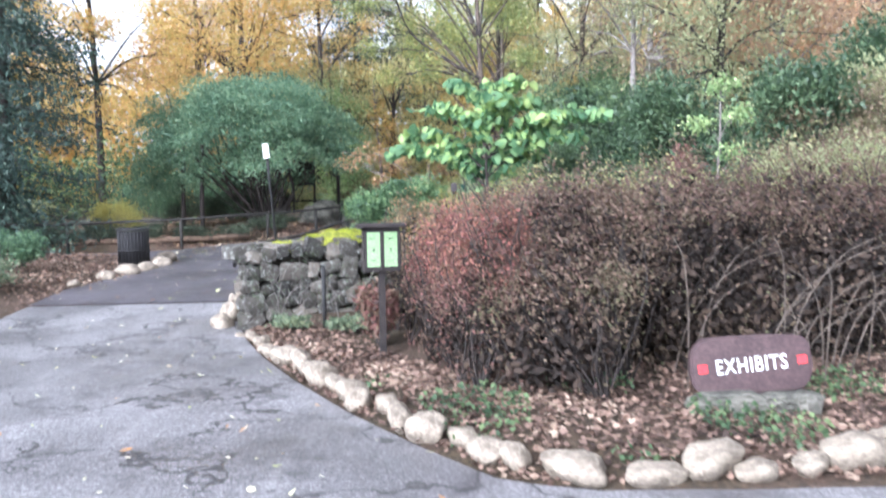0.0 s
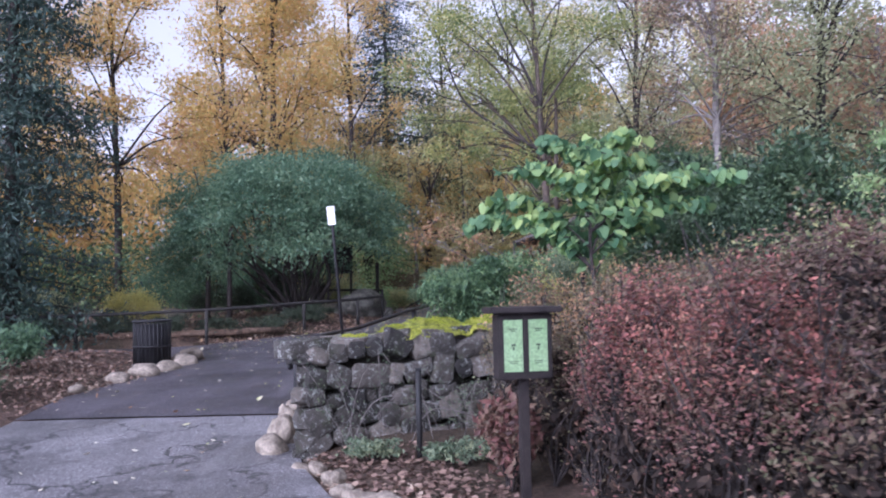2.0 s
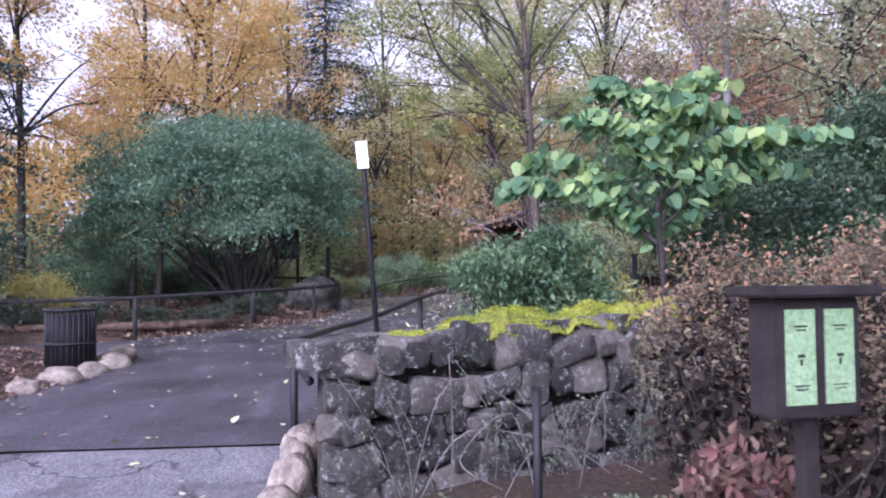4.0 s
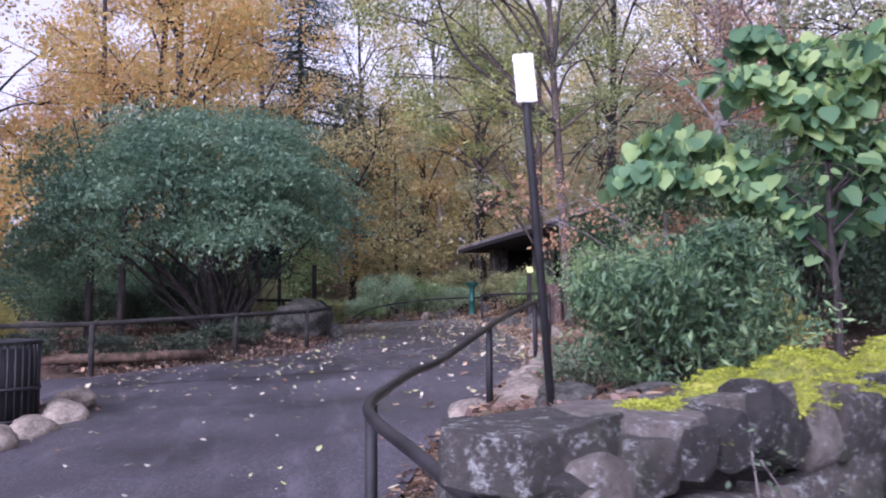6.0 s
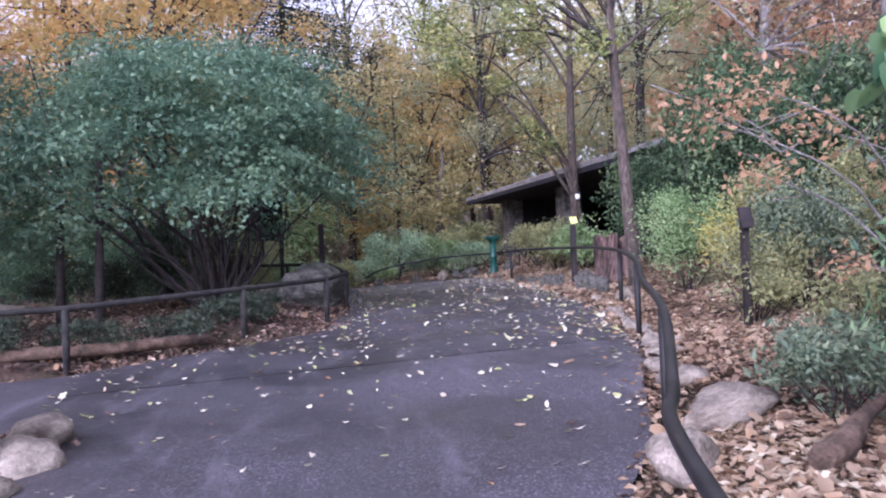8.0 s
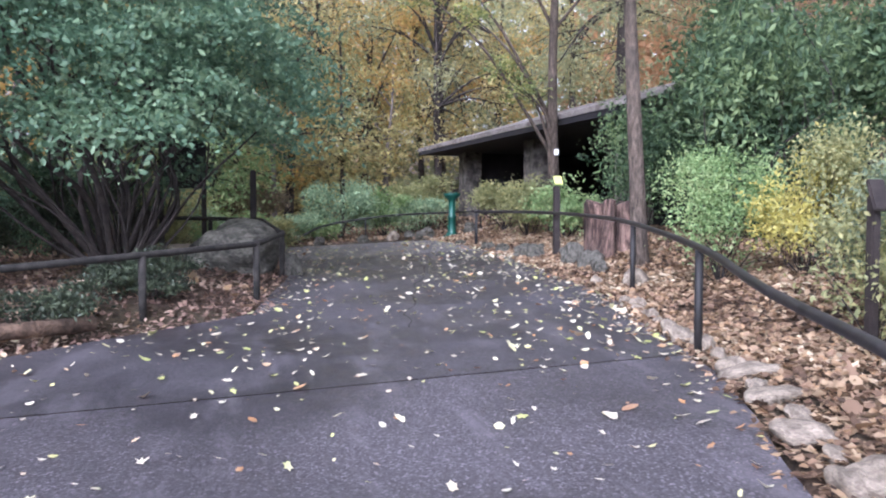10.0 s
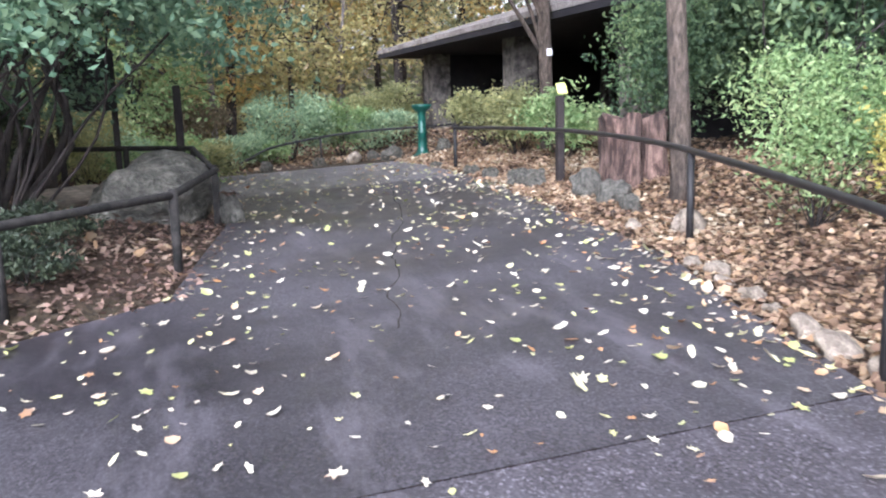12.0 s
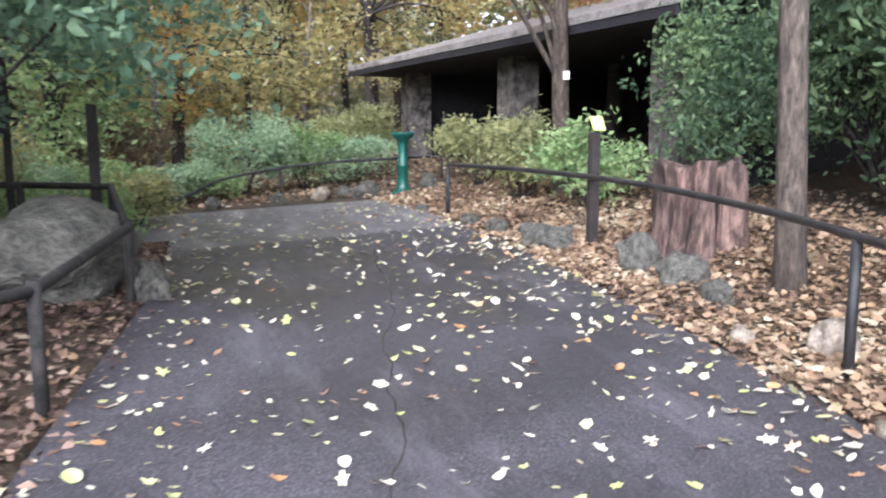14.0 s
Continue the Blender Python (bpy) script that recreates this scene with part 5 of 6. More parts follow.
# undergrowth on the slope behind the hedge and along the upper path
random.seed(5)
for x, y, rad, h, m, lab in (
    (2.2, 13.6, 0.8, 0.9, EVERDARK, "low dark green shrub on the slope"), (3.2, 16.2, 1.3, 2.2, EVERDARK, "dark evergreen shrub among the trees"), (4.9, 16.2, 1.45, 3.1, EVERDARK, "dark green rhododendron bush"), (7.2, 17.2, 1.6, 3.2, EVERDARK, "dark green evergreen bush among trees"), (9.6, 18.6, 2.0, 3.6, EVERDARK, "dark green evergreen bush among trees"),
    (7.9, 17.0, 1.6, 2.6, SCRUB, "brown undergrowth shrub among trees"), (4.1, 13.7, 0.45, 2.0, REDLEAF, "dull red shrub beside the sapling"), (2.9, 18.4, 1.2, 3.0, EVERDARK, "dark green undergrowth shrub among trees"), (-1.0, 15.3, 0.5, 0.6, SAGE, "low grey-green shrub beside the rail"), (-0.4, 16.2, 0.4, 0.5, SAGE, "low grey-green shrub beside the rail"), (0.4, 18.6, 0.6, 1.05, DRYGREEN, "light dry green shrub on the bank"), (-1.15, 10.0, 0.32, 0.22, SAGE, "low green plants at the wall foot"), (-0.75, 9.3, 0.3, 0.75, REDLEAF, "small reddish shrub by the notice box"), (-1.9, 10.2, 0.28, 0.2, SAGE, "low green plants at the wall foot"),
    (4.9, 19.0, 1.4, 2.8, EVERDARK, "dark green undergrowth shrub among trees"), (1.7, 12.0, 0.5, 0.85, YELLOWGREEN, "low yellow-green shrub in the scrub"), (2.7, 11.6, 0.6, 1.5, FRESH, "bright yellow-green shrub in the scrub"), (3.6, 11.4, 0.5, 1.5, DRYGREEN, "light green shrub in the scrub"), (9.5, 17.5, 1.7, 2.8, OLIVE, "olive undergrowth shrub among trees"),
    (6.5, 13.8, 1.4, 2.0, OLIVE, "olive undergrowth shrub among trees"), (1.1, 19.0, 0.75, 1.45, SAGE, "light grey-green shrub on the bank"), (0.5, 17.0, 0.55, 0.6, DRYGREEN, "low dry green shrub on the bank"),
    (1.32, 22.0, 0.76, 1.6, FRESH, "bright green leafy shrub behind the rail"), (1.62, 21.0, 0.55, 1.35, YELLOW, "bright yellow-leaved shrub behind the rail"), (2.0, 20.5, 0.8, 1.45, DRYGREEN, "light yellow-green shrub behind the rail"), (3.2, 20.2, 1.1, 1.9, DRYGREEN, "light yellow-green shrub behind the rail"), (5.4, 19.5, 1.5, 2.6, SCRUB, "brown undergrowth shrub among trees"),
    (3.5, 23.9, 1.3, 3.6, MIDGREEN, "mid green shrub behind the stump"), (4.9, 22.4, 1.5, 3.4, MIDGREEN, "mid green shrub behind the rail"), (4.4, 25.8, 1.5, 4.2, MIDGREEN, "tall mid green shrub beside the shelter"), (6.0, 27.5, 1.8, 4.6, MIDGREEN, "tall mid green shrub beside the shelter"), (2.8, 26.6, 1.1, 2.5, MIDGREEN, "mid green leafy shrub beside the stump"),
    (1.9, 28.0, 0.75, 1.1, FRESH, "light green shrub before the shelter"), (1.75, 29.6, 0.75, 1.2, DRYGREEN, "dry green shrub before the shelter"), (1.8, 31.2, 0.8, 1.2, DRYGREEN, "light green shrub before the shelter"),
    (-1.6, 34.0, 1.0, 1.5, PALEGREEN, "rounded blue-green shrub beyond the rail"), (0.3, 34.6, 1.2, 1.0, PALEGREEN, "low green shrub beyond the rail"), (1.0, 36.0, 1.2, 1.5, DRYGREEN, "olive shrub beyond the rail"),
    (-2.7, 33.2, 0.75, 0.75, PALEGREEN, "low pale green plants beyond the path"), (-3.5, 32.9, 0.65, 0.7, FRESH, "low fresh green shrub beyond the path"), (-2.1, 33.3, 0.5, 0.5, FRESH, "low fresh green shrub beyond the path"), (-4.9, 32.4, 0.8, 0.9, PALEGREEN, "low pale green plants beyond the path"), (-6.4, 32.4, 1.0, 0.9, DRYGREEN, "low fresh green shrub beyond the path"), (-4.0, 33.0, 0.8, 0.75, FRESH, "low fresh green shrub beyond the path"), (-5.2, 33.8, 1.0, 0.9, YELLOWGREEN, "low green shrub beyond the bend"), (-9.0, 22.8, 0.8, 1.1, YELLOW, "yellow shrub by the fence"),
    (-8.2, 15.2, 0.9, 0.8, GREEN, "low leafy green shrub at the drive edge"), (-9.6, 13.4, 1.1, 1.3, GREEN, "dark green shrub at the drive edge"), (-7.4, 13.2, 0.6, 0.5, SAGE, "low plants at the drive edge"),
    (-6.6, 21.7, 0.6, 0.45, LOWDARK, "low dark plants along the fence"), (-5.7, 22.3, 0.6, 0.45, LOWDARK, "low dark plants along the fence"), (-7.7, 21.5, 0.6, 0.5, LOWDARK, "low dark plants along the fence"), (-8.9, 21.4, 0.6, 0.5, LOWDARK, "low dark plants along the fence"), (-10.2, 21.4, 0.7, 0.6, LOWDARK, "low dark plants along the fence"), (-7.6, 30.5, 1.6, 2.2, GREEN, "dark green shrub beyond the bush"), (-10, 28.5, 1.5, 1.6, GREEN, "dark green shrub behind the bush"), (-6.3, 28.3, 1.2, 1.5, LOWDARK, "dark evergreen shrub behind the bush"), (-8.2, 27.6, 1.1, 1.2, LOWDARK, "dark evergreen shrub behind the bush"), (-3.9, 36.5, 1.4, 1.6, SCRUB, "brown shrub beyond the bend"), (-12.5, 24.5, 1.2, 1.2, OLIVE, "olive shrub behind the fence"), (-5.2, 23.4, 0.6, 0.38, LOWDARK, "low dark plants along the fence"), (-4.75, 23.3, 0.35, 0.4, LOWDARK, "low dark plants along the fence"), (-4.9, 24.4, 0.6, 0.45, LOWDARK, "low dark plants under the bush"), (-4.0, 29.6, 0.8, 0.9, FRESH, "fresh green shrub behind the fence corner"), (-3.4, 31.0, 0.7, 0.8, DRYGREEN, "light green shrub behind the fence corner"), (-5.2, 31.0, 1.0, 1.5, DRYGREEN, "light green shrub behind the fence corner"), (-0.4, 34.3, 0.9, 1.2, FRESH, "fresh green shrub beyond the rail"),
):
    loose = m in (FRESH, YELLOW, DRYGREEN, SAGE)
    if h > 2.7 and rad > 1:
        shrub("shrub", x, y, (rad, rad), h, int(1500 * rad * h) + 400, 0.13, m, lab, seed=x, shell=0.25, bumps=0.8, aspect=0.38, droop=0.5, stem_n=18, stem_r=0.02)
    elif (m in (SAGE, DRYGREEN, FRESH, YELLOW) and 9 < y < 28) or m == LOWDARK:
        shrub("shrub", x, y, (rad, rad), h, int(4800 * rad * max(rad, h)) + 300, 0.052, m, lab, seed=x, shell=0.1, bumps=0.6, stem_n=26, stem_r=0.006)
    else:
        shrub("shrub", x, y, (rad, rad), h, int((2700 if loose else 3300) * rad * max(rad, h)) + 400, 0.085 if loose else 0.08, m, lab, seed=x, shell=0.1 if loose else 0.3, bumps=0.8 if loose else 0.5, flat=0.3 if loose else 0.0)

# ---- shelter with a low roof ----
hx, hy = Vector((1.44, 38.85, 0)), Vector((2.47, 27.2, 0))
e_dir = (hy - hx).normalized()
e_in = Vector((-e_dir.y, e_dir.x, 0))
shelter = empty("park_shelter", hx.x, hx.y, 0)
s_inv = Matrix.Translation(shelter.matrix_basis.translation).inverted()


def hp(s, t, z):
    p = hx + e_dir * s + e_in * t
    return s_inv @ Vector((p.x, p.y, z))


def slab(name, corners, z_of, thick, mat, label=""):
    v = [hp(s, t, z_of(s, t)) for s, t in corners] + [hp(s, t, z_of(s, t) - thick) for s, t in corners]
    k = len(corners)
    f = [tuple(range(k)), tuple(range(2 * k - 1, k - 1, -1))] + [(i, i + k, (i + 1) % k + k, (i + 1) % k) for i in range(k)]
    ob = mesh_object(name, v, f, mat, shelter, label)
    bm = bmesh.new()
    bm.from_mesh(ob.data)
    bmesh.ops.recalc_face_normals(bm, faces=bm.faces[:])
    bm.to_mesh(ob.data)
    bm.free()
    return ob


LEN = (hy - hx).length
slab("roof", [(0, 0), (LEN, 0), (LEN, 4.2), (0, 4.2)], lambda s, t: 3.56 + 0.28 * t, 0.10, SHINGLE, "weathered brown shingle roof")
slab("roof_back", [(0, 4.2), (LEN, 4.2), (LEN, 8.4), (0, 8.4)], lambda s, t: 3.56 + 0.28 * (8.4 - t), 0.10, SHINGLE)
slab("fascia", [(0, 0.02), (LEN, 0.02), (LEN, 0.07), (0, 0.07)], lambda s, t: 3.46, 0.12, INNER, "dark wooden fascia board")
# Soffit and inner walls carry the roof's shade as near-black colour.
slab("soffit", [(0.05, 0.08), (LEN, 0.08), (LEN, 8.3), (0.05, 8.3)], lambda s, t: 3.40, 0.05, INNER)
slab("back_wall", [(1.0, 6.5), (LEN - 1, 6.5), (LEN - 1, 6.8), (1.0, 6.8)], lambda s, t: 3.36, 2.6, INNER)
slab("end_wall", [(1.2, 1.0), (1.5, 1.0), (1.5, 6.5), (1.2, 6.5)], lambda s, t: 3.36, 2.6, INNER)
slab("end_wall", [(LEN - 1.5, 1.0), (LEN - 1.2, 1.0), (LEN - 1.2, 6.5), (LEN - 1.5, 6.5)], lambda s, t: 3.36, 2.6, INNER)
slab("floor_slab", [(0.8, 0.9), (LEN - 0.8, 0.9), (LEN - 0.8, 6.9), (0.8, 6.9)], lambda s, t: 1.02, 0.4, STONE_GREY)
for s in (1.2, 5.9, 10.2):
    slab("stone_pier", [(s, 0.9), (s + 0.6, 0.9), (s + 0.6, 1.4), (s, 1.4)], lambda q, t: 3.36, 2.5, STONE_DARK, "rough stone pier")
tagged(shelter, "low stone shelter with dark open bays and shingle roof", "shelter")

# ---- fountain ----
ft = empty("drinking_fountain", 0.85, 32.3, float(road_z(0.85, 32.3)))
prof = [(0.0, 0.20), (0.035, 0.20), (0.05, 0.17), (0.10, 0.12), (0.16, 0.095), (0.45, 0.085), (0.47, 0.10), (0.50, 0.10), (0.52, 0.08), (0.85, 0.075), (0.90, 0.10), (0.95, 0.17), (1.00, 0.20), (1.03, 0.20), (1.035, 0.15), (1.00, 0.05)]
v, f = tube_data([(0, 0, a) for a, b in prof], [b for a, b in prof], 20)
mesh_object("pedestal", v, f, GREENPAINT, ft, "green enamelled pedestal", True)
tube("spout", [(0.1, 0, 1.0), (0.1, 0, 1.08), (0.06, 0, 1.11)], 0.014, METAL, ft, 8, "metal spout")
tagged(ft, "green cast-iron drinking fountain at the path end", "drinking fountain")

# ---- yellow label post ----
yp = empty("label_post", 1.20, 26.65, gz(1.2, 26.65))
part("post", box_bm(0.10, 0.10, 1.30, 0, 0, 0.50, 0.01), DARKWOOD, yp)
pb = box_bm(0.14, 0.02, 0.16, 0, -0.06, 1.24, 0.004)
bmesh.ops.rotate(pb, verts=pb.verts, cent=(0, -0.06, 1.24), matrix=Matrix.Rotation(radians(-30), 3, "X"))
part("label_plate", pb, YELLOWSIGN, yp, "yellow label plate")
tagged(yp, "dark wooden post with a yellow label", "label post")
dp = empty("label_post", 0.25, 18.5, gz(0.25, 18.5))
part("post", box_bm(0.07, 0.07, 1.15, 0, 0, 0.5, 0.01), DARKWOOD, dp)
pb = box_bm(0.14, 0.03, 0.22, 0, -0.04, 1.08, 0.01)
bmesh.ops.rotate(pb, verts=pb.verts, cent=(0, -0.04, 1.08), matrix=Matrix.Rotation(radians(-20), 3, "X"))
part("label_plate", pb, DARKWOOD, dp)
tagged(dp, "dark wooden label post among shrubs", "label post")

# ---- stump and trees by the upper rail ----
st = empty("tree_stump", 1.62, 25.4, gz(1.62, 25.4))
v, f = [], []
N, ROWSN = 64, 14
for j in range(ROWSN):
    h = j / (ROWSN - 1)
    for i in range(N):
        a = 2 * math.pi * i / N
        q = Vector((math.cos(a) * 1.7, math.sin(a) * 1.7, 0.5 * h))
        rib = 0.16 * noise.noise(q + Vector((3.1, 0.4, 0))) + 0.10 * noise.noise(q * 2.4) + 0.04 * noise.noise(q * 6)
        cleft = math.exp(-((a - 4.62) / 0.20) ** 2)
        r = 0.37 + 0.14 * (1 - h) ** 3 + rib * (1.3 - 0.5 * h) - 0.30 * cleft * (0.6 + 0.4 * h)
        zt = -0.1 + h * (0.90 - 0.12 * cleft + 0.15 * noise.noise(q * 1.2 + Vector((0, 0, 5))) + 0.05 * noise.noise(q * 3.5))
        v.append((r * math.cos(a), r * math.sin(a), zt))
for j in range(ROWSN - 1):
    for i in range(N):
        f.append((j * N + i, j * N + (i + 1) % N, (j + 1) * N + (i + 1) % N, (j + 1) * N + i))
v.append((0, 0, 0.72))
f += [((ROWSN - 1) * N + i, (ROWSN - 1) * N + (i + 1) % N, len(v) - 1) for i in range(N)]
mesh_object("stump", v, f, STUMP, st, "", True)
STUMP_V, STUMP_F = list(v), list(f)
tagged(st, "broad weathered reddish tree stump among leaves", "tree stump")
random.seed(8)
forked = clump_tree("slim_tree", 1.38, 24.0, 9.0, 0.11, [(-0.9, 0.1, 5.2, 0.8), (-2.2, 0.0, 5.6, 0.8), (-3.0, -0.3, 6.4, 0.8), (-1.6, 0.4, 6.8, 0.9), (0.8, 0.3, 5.6, 0.8), (0.2, -0.4, 7.0, 1.0), (-2.4, 0.5, 7.8, 1.0), (1.6, -0.3, 7.2, 0.9), (-0.6, 0.3, 8.4, 1.1), (-1.8, -0.4, 4.4, 0.6), (-3.4, 0.3, 5.0, 0.6), (1.2, 0.6, 8.6, 1.0), (-0.8, -0.5, 3.9, 0.5), (-2.9, 0.6, 4.2, 0.6), (-1.2, 0.9, 5.4, 0.9), (-2.6, -0.8, 7.0, 1.0), (0.4, 0.9, 6.2, 1.0), (-3.8, 0.1, 6.2, 0.8), (-1.0, 0.5, 7.6, 1.0), (0.9, 0.0, 4.6, 0.6)], 17000, 0.085, YELLOWGREEN, "slim forked tree beside the stump with sparse leaves", TRUNK, lean=(-0.45, 0), fork=0.42)
for pts_, r_ in (([(-0.19, 0, 4.0), (-1.1, -0.2, 4.5), (-2.2, -0.3, 5.3), (-2.7, -0.3, 6.5), (-3.0, 0, 7.4)], 0.05), ([(-0.19, 0, 3.9), (-0.9, 0.2, 4.15), (-1.5, 0.1, 4.3), (-2.1, 0.3, 4.75)], 0.035), ([(-0.27, 0, 5.2), (-0.6, 0, 6.1), (-1.2, 0.1, 7.4), (-1.6, 0, 8.6)], 0.055), ([(-0.27, 0, 5.2), (-0.1, 0.1, 6.4), (0.3, 0.2, 7.8), (0.4, 0.2, 9.0)], 0.045), ([(-2.2, -0.3, 5.3), (-2.9, -0.4, 5.5), (-3.5, -0.3, 6.0)], 0.02), ([(-0.6, 0, 6.1), (-1.3, -0.3, 6.5), (-2.0, -0.4, 7.3)], 0.025)):
    line = spline(pts_, 6)
    tube("limb", line, [r_ * (1 - 0.8 * i / (len(line) - 1)) for i in range(len(line))], BARK, forked, 7, "dark bare crooked limb")
clump_tree("slim_tree", 2.17, 29.2, 8.0, 0.12, [(-0.7, -0.1, 2.75, 0.5), (-1.0, 0.1, 3.2, 0.5), (-1.7, 0.2, 4.2, 0.5), (-2.6, 0.3, 4.6, 0.6), (0.3, 0.3, 6.8, 1.0), (-0.4, -0.6, 7.2, 1.0), (-1.8, -0.2, 6.4, 0.9), (-3.2, 0.4, 5.6, 0.8), (-1.0, 0.5, 5.4, 0.8), (-2.2, 0.6, 7.4, 1.0), (1.0, 0.4, 5.2, 0.8)], 8000, 0.10, YELLOWGREEN, "slim grey tree before the shelter with a white tag", TRUNK, fork=0.25)
tag = part("tree_tag", box_bm(0.09, 0.015, 0.11, 0, 0, 0, 0.006), WHITE)
tag.matrix_basis = pose(2.14, 29.065, 2.79, 0, 0, -15)
tagged(tag, "small white tag on a tree trunk", "tag")

# ---- boulders ----
stone("boulder", -3.95, 26.6, 0.62, 0.55, 0.44, GREYS, "large lichened grey boulder behind the fence corner", "boulder", rz=10, sink=0.35)
stone("boulder", -3.12, 26.5, 0.16, 0.22, 0.26, GREYS, "grey boulder at the path edge", "boulder")
stone("boulder", -9.2, 23.6, 1.1, 0.7, 0.40, PALE, "broad pale flat boulder behind the fence", "boulder", rz=5)
stone("boulder", -5.0, 27.5, 0.55, 0.35, 0.16, PALE, "pale flat boulder under the bush", "boulder")
for x, y, a in ((0.67, 27.95, 0.12), (0.75, 27.0, 0.14), (0.88, 26.75, 0.16), (1.0, 25.5, 0.19), (0.97, 24.8, 0.17), (0.88, 24.2, 0.12), (0.78, 22.95, 0.13), (0.45, 23.4, 0.07), (0.6, 28.6, 0.11), (0.5, 30.2, 0.12), (0.2, 32.3, 0.16), (-0.5, 32.4, 0.14), (-1.2, 32.3, 0.12), (-0.1, 32.6, 0.12), (1.2, 32.0, 0.15), (0.9, 27.6, 0.1), (-2.2, 32.2, 0.12), (0.75, 28.2, 0.09)):
    stone("edge_stone", x, y, a * 1.15, a * 0.9, a * 0.95, GREYS if random.random() < 0.75 else PALE, "grey fieldstone at the edge of the upper path", "stone", "stones edging the upper path")
stone_row([(-1.40, 16.65), (-0.96, 17.7), (-0.60, 18.7), (-0.36, 19.8), (-0.08, 21.0), (0.22, 22.2)], 0.20, 0.078, "pale flat stone edging the leafy bank", "stones edging the bank", PALE, 0.05)
for x, y, a, b, c in ((-1.55, 15.55, 0.30, 0.17, 0.13), (-1.45, 13.15, 0.24, 0.19, 0.13), (-1.15, 12.85, 0.22, 0.2, 0.10), (-0.75, 12.75, 0.2, 0.16, 0.09), (-2.15, 14.9, 0.15, 0.2, 0.15), (-2.9, 11.9, 0.14, 0.15, 0.18), (-2.0, 13.2, 0.20, 0.15, 0.10), (-1.3, 16.6, 0.13, 0.16, 0.08), (-1.15, 17.3, 0.12, 0.16, 0.07), (-0.85, 18.0, 0.18, 0.10, 0.06), (-0.6, 18.6, 0.20, 0.10, 0.06), (-2.95, 11.3, 0.14, 0.16, 0.2), (-2.98, 10.95, 0.14, 0.15, 0.14), (-2.94, 11.6, 0.12, 0.12, 0.22), (-2.3, 11.75, 0.16, 0.13, 0.07), (-1.75, 12.15, 0.15, 0.12, 0.07)):
    stone("bed_stone", x, y, a, b, c, GREYS if y < 12.4 and x > -2.5 else PALE, "weathered rock in the leafy bed beside the rail", "stone", "rocks in the bed")
for x, y, a in ((-5.82, 16.0, 0.20), (-5.75, 16.6, 0.22), (-5.95, 15.45, 0.18), (-5.8, 17.2, 0.2), (-6.15, 14.9, 0.14), (-6.4, 14.2, 0.11)):
    stone("edge_stone", x, y, a * 1.2, a, a * 0.7, PALE, "pale rounded stone beside the litter bin", "stone", "stones by the bin")
log = empty("rotten_log", -1.40, 14.65, gz(-1.40, 14.65) + 0.05)
tube("log", spline([(-0.42, -0.36, 0.03), (-0.15, -0.16, 0.04), (0.12, 0.10, 0.08), (0.50, 0.34, 0.16)], 4), [0.05, 0.065, 0.06, 0.072, 0.066, 0.058, 0.062, 0.05, 0.045, 0.036, 0.03, 0.024, 0.012], LOG, log, 9)
tagged(log, "short rotten brown log on fallen leaves", "log")

# ---- litter bin ----
bn = empty("litter_bin", -6.22, 16.5, gz(-6.22, 16.5) - 0.02)
tube("liner", [(0, 0, 0.02), (0, 0, 0.70)], 0.25, INNER, bn, 24, "dark bin liner")
for i in range(28):
    a = 2 * math.pi * i / 28
    tube("slat", [(0.29 * math.cos(a), 0.29 * math.sin(a), 0.03), (0.29 * math.cos(a), 0.29 * math.sin(a), 0.76)], 0.013, METAL, bn, 5)
for z, r in ((0.05, 0.295), (0.34, 0.295), (0.76, 0.305)):
    tube("hoop", [(r * math.cos(2 * math.pi * i / 24), r * math.sin(2 * math.pi * i / 24), z) for i in range(25)], 0.02, METAL, bn, 6)
tagged(bn, "dark slatted metal litter bin beside pale stones", "litter bin")

os_ = empty("tree_stump", -5.46, 28.3, gz(-5.46, 28.3))
ov = [(x * 0.55, y * 0.55, z * 1.05) for x, y, z in STUMP_V]
mesh_object("stump", ov, STUMP_F, OLDSTUMP, os_, "", True)
tagged(os_, "dark old tree stump behind the bush", "tree stump")

# ---- timber edging, board and post behind the fence ----
edge = empty("timber_edging", -7.6, 21.25, gz(-7.6, 21.25))
tube("timber", [(-1.6, -0.1, 0.04), (0, 0, 0.05), (1.3, 0.25, 0.06), (2.4, 0.8, 0.08)], 0.075, LOG, edge, 8)
tagged(edge, "dark weathered timber along the fence foot", "timber edging")
bd = empty("notice_board", -4.85, 28.9, gz(-4.85, 28.9), 12)
part("panel", box_bm(0.75, 0.05, 0.85, 0, 0, 1.55, 0.01), METAL, bd, "dark blank back of the board")
for sx in (-0.36, 0.36):
    part("post", box_bm(0.08, 0.08, 2.0, sx, 0.05, 0.95, 0.01), DARKWOOD, bd)
tagged(bd, "dark notice board on two posts behind the bush", "notice board")
tp = empty("timber_post", -3.66, 28.95, gz(-3.66, 28.95))
part("post", box_bm(0.11, 0.11, 1.75, 0, 0, 0.68, 0.015), DARKWOOD, tp)
tagged(tp, "tall dark timber post by the fence", "post")
for x, y in ((-7.75, 24.6), (-7.1, 24.3)):
    tk = empty("bare_trunk", x, y, gz(x, y))
    tube("trunk", [(0, 0, -0.1), (0.02, 0, 1.2), (0.05, 0.03, 2.6)], [0.075, 0.065, 0.05], BARK, tk, 8)
    tagged(tk, "slim dark trunk standing under the bush crown", "trunk")

# ---- fallen leaves ----
def on_road(X, Y):
    return (X < right_edge(Y) - 0.03) & (X > left_edge(Y) + 0.03)


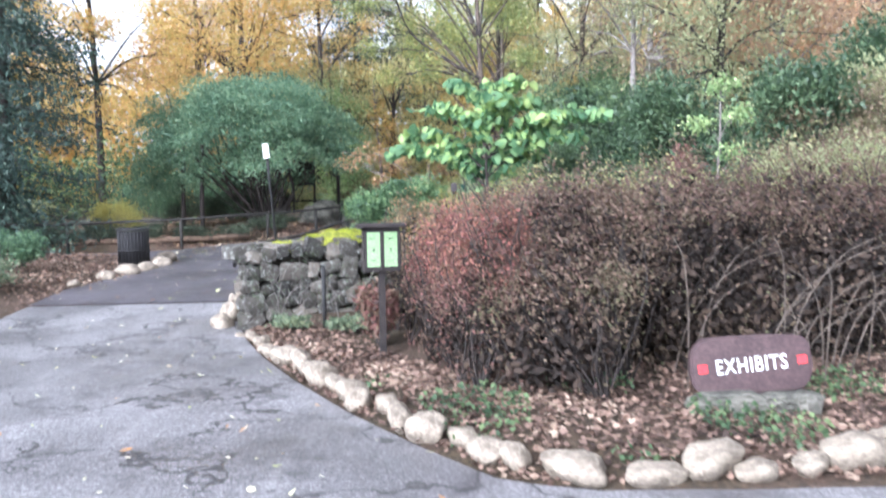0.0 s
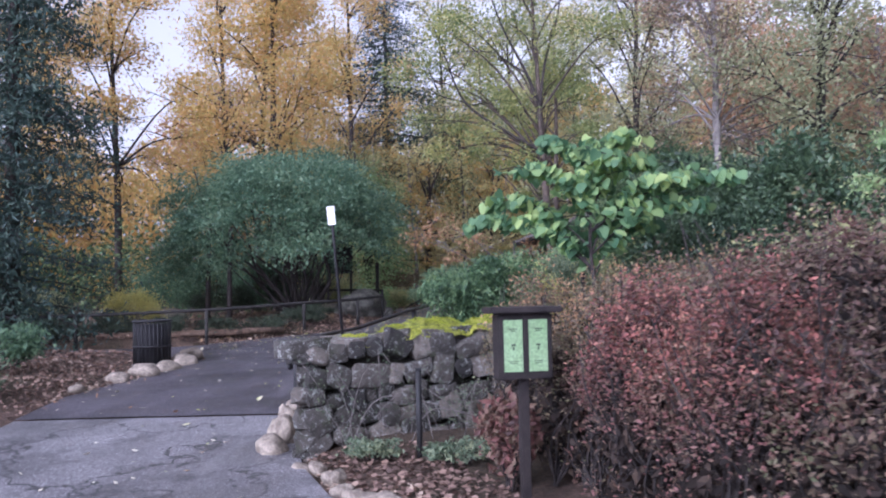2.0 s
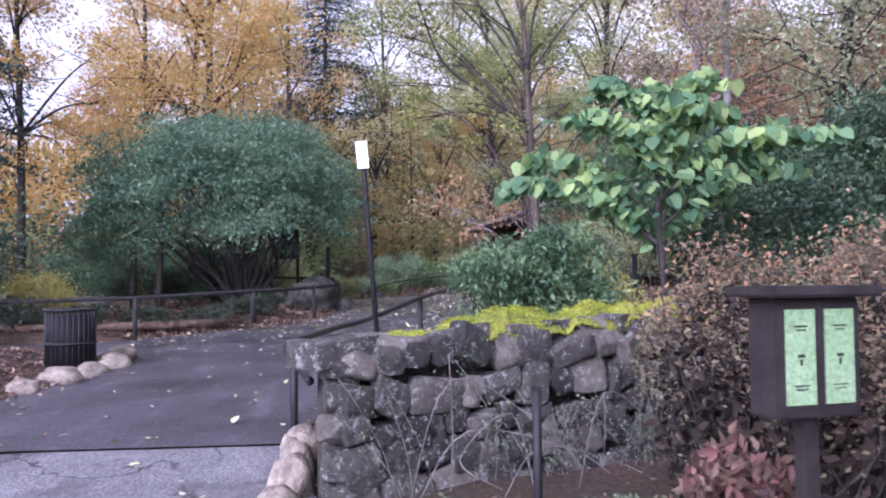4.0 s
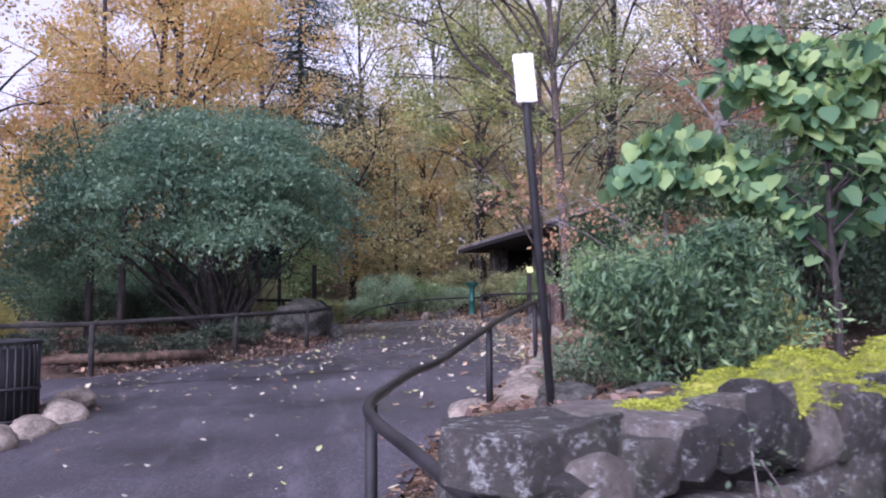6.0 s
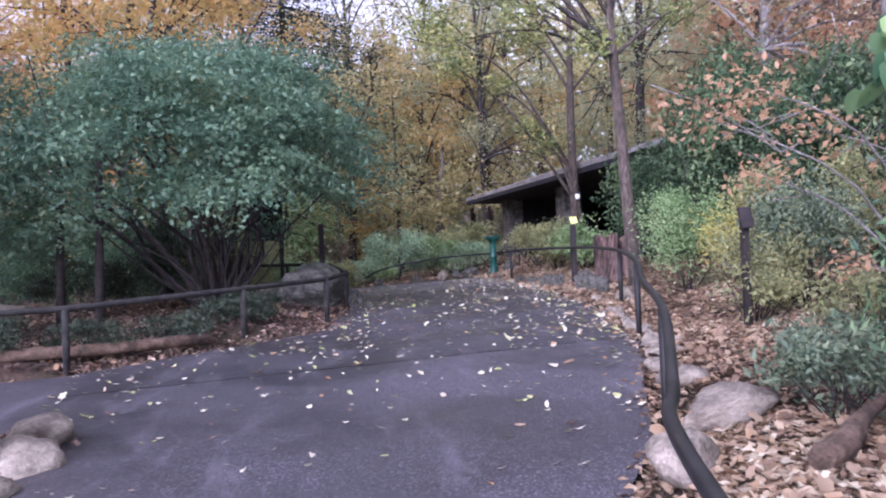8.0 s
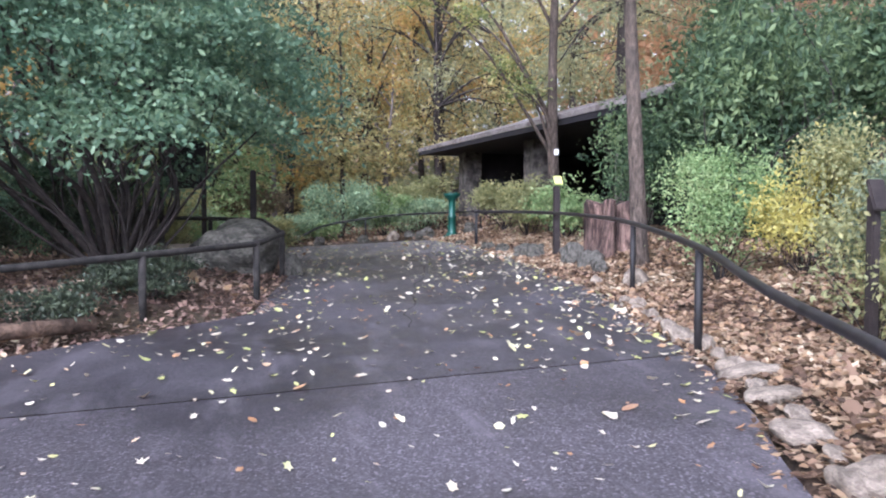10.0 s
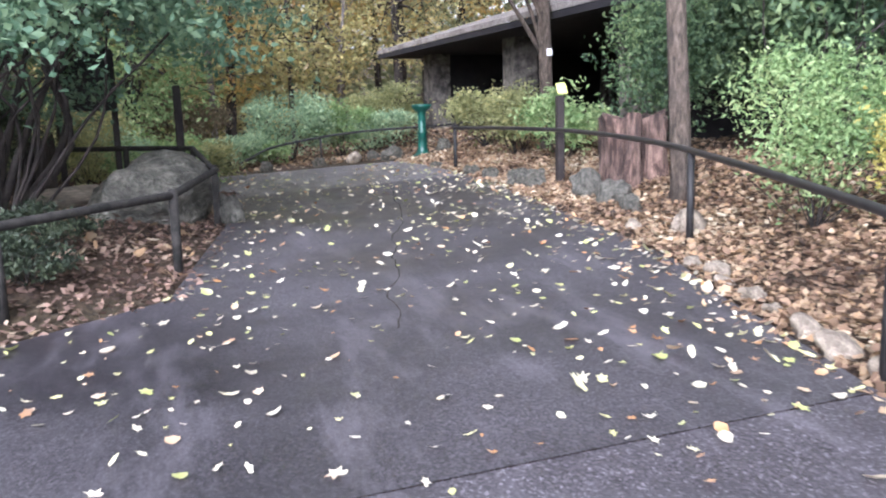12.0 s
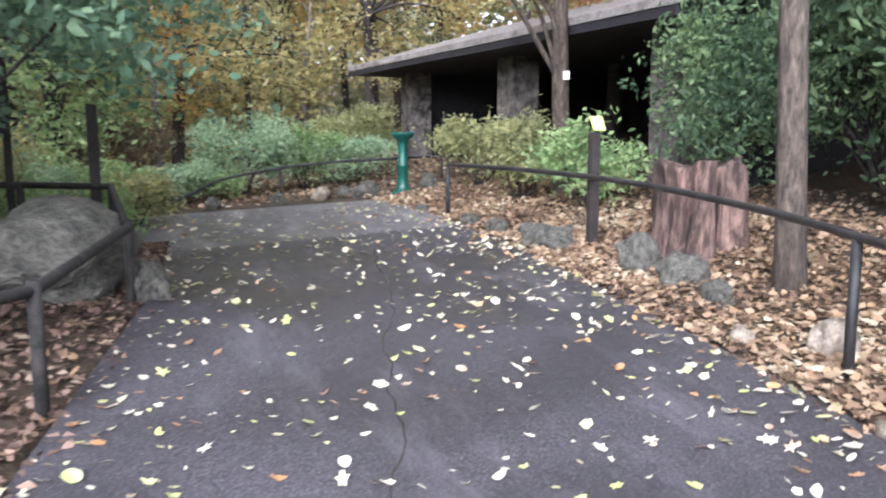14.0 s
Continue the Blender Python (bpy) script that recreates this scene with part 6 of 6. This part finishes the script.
def scatter(name, X, Y, Z, size, mat, label, flat=0.78):
    tagged(leaf_mesh(name, np.stack([X, Y, Z], 1), size, mat, None, "", flat=flat, aspect=0.7), label, "fallen leaves", kind="stuff")


n = 12000
X, Y = RNG.uniform(-7, 1.2, n), RNG.uniform(0.5, 31.5, n)
near_edge = np.exp(-np.minimum(np.minimum(right_edge(Y), 3) - X, 3) / 0.5) + 0.5 * np.exp(-np.minimum(X - left_edge(Y), 3) / 0.4)
drift = 0.75 + 0.4 * (np.sin(2.1 * X + 0.9 * Y) * np.sin(1.3 * Y - 0.7 * X) + 0.4)
dens = drift * np.interp(Y, [0, 12, 15, 18, 21, 24, 31], [0.07, 0.07, 0.10, 0.18, 0.42, 0.65, 0.7]) + near_edge * np.interp(Y, [12, 17, 22], [0.08, 0.5, 0.8])
k = on_road(X, Y) & (RNG.random(n) < dens)
star_leaves("leaves_on_path", np.stack([X[k], Y[k], road_z(X[k], Y[k]) + 0.026], 1), 0.060, PALELEAF, "pale yellow and orange fallen leaves on the asphalt")
n = 330
Y = RNG.uniform(19.8, 31, n)
X = right_edge(Y) - 0.02 - np.abs(RNG.normal(0, 0.30, n))
k = RNG.random(n) < 0.35 + 0.65 * (np.sin(1.9 * Y) * np.sin(0.7 * Y + 1.0) > 0)
star_leaves("leaves_at_path_edge", np.stack([X[k], Y[k], road_z(X[k], Y[k]) + 0.026 + RNG.uniform(0, 0.02, k.sum())], 1), 0.062, PALELEAF, "cream and yellow fallen leaves gathered at the path edge", tilt=0.4)
n = 150000
X, Y = RNG.uniform(-3, 5, n), RNG.uniform(10.9, 32, n)
k = (X > right_edge(Y) - 0.15 * RNG.random(n)) & (RNG.random(n) < np.exp(-np.maximum(X - right_edge(Y) - 1.5, 0) / 1.0)) & (-0.4336 * (X + 2.60) + 0.9011 * (Y - 10.76) > 0.34) & (Y > 11.3)
k3 = k & ((Y > 18) | (X > 0.4) | (RNG.random(n) < 0.7))
for name, sel, size in (("leaves_on_bank", k3 & (Y > 13.6), 0.070), ("leaves_behind_wall", k3 & (Y <= 13.6), 0.045)):
    scatter(name, X[sel], Y[sel], ground_z(X[sel], Y[sel]) + RNG.uniform(0.01, 0.05, sel.sum()) + 0.05 * (X[sel] < right_edge(Y[sel])), size, LITTER if size > 0.05 else DAMPLEAF, "brown fallen leaves covering the bank")
k2 = k & (Y > 18) & (RNG.random(n) < 0.08) | k & (Y <= 18) & (Y > 11.4) & (X < 0.6) & (RNG.random(n) < 0.45)
star_leaves("large_leaves_on_bank", np.stack([X[k2], Y[k2], ground_z(X[k2], Y[k2]) + RNG.uniform(0.0, 0.03, k2.sum())], 1), 0.064, LITTER, "brown and tan fallen leaves on the bank", lobes=6, tilt=0.3)
n = 26000
X, Y = RNG.uniform(-2.6, 6, n), RNG.uniform(4.9, 10.6, n)
k = (RNG.random(n) < 1 - smooth(3.5, 6, X)) & (X > right_edge(Y) + 0.02) & (Y < 7.9 + 1.8 * np.maximum(0, -X)) & (-0.4336 * (X + 2.60) + 0.9011 * (Y - 10.76) < -0.1)
scatter("leaves_by_drive", X[k], Y[k], ground_z(X[k], Y[k]) + RNG.uniform(0.01, 0.05, k.sum()), 0.062, DAMPLEAF, "brown fallen leaves under the hedge")
n = 42000
X, Y = RNG.uniform(-11, -2.8, n), RNG.uniform(12, 30, n)
k = (X < left_edge(Y) + 0.2 * RNG.random(n)) & ~((Y > 17.9) & (Y < 20.95)) & ~((Y > 29.3)) & (RNG.random(n) < smooth(-11, -8, X) * smooth(12, 14, Y))
scatter("leaves_by_fence", X[k], Y[k], ground_z(X[k], Y[k]) + RNG.uniform(0.01, 0.05, k.sum()) + 0.05 * (X[k] > left_edge(Y[k])), 0.070, DAMPLEAF, "brown fallen leaves behind the rail fence")
k &= (RNG.random(len(X)) < 0.10) & (Y > 20.9)
star_leaves("large_leaves_by_fence", np.stack([X[k], Y[k], ground_z(X[k], Y[k]) + RNG.uniform(0.02, 0.05, k.sum())], 1), 0.085, LITTER, "tan fallen leaves by the rail fence", lobes=6, tilt=0.4)
n = 14000
X, Y = RNG.uniform(-9, 3, n), RNG.uniform(32.3, 46, n)
scatter("leaves_beyond_bend", X, Y, ground_z(X, Y) + RNG.uniform(0.01, 0.05, n), 0.10, LITTER, "brown fallen leaves on the woodland floor")
# green weeds at the foot of the hedge
n = 5000
X, Y = RNG.uniform(-1.0, 4.5, n), RNG.uniform(5.0, 7.2, n)
k = (X > right_edge(Y) + 0.1) & (np.sin(3.1 * X + 1.0) * np.sin(2.3 * Y + 0.4 * X) > 0.25)
scatter("weeds", X[k], Y[k], ground_z(X[k], Y[k]) + RNG.uniform(0.02, 0.14, k.sum()), 0.05, MIDGREEN, "small green weeds among fallen leaves", 0.1)
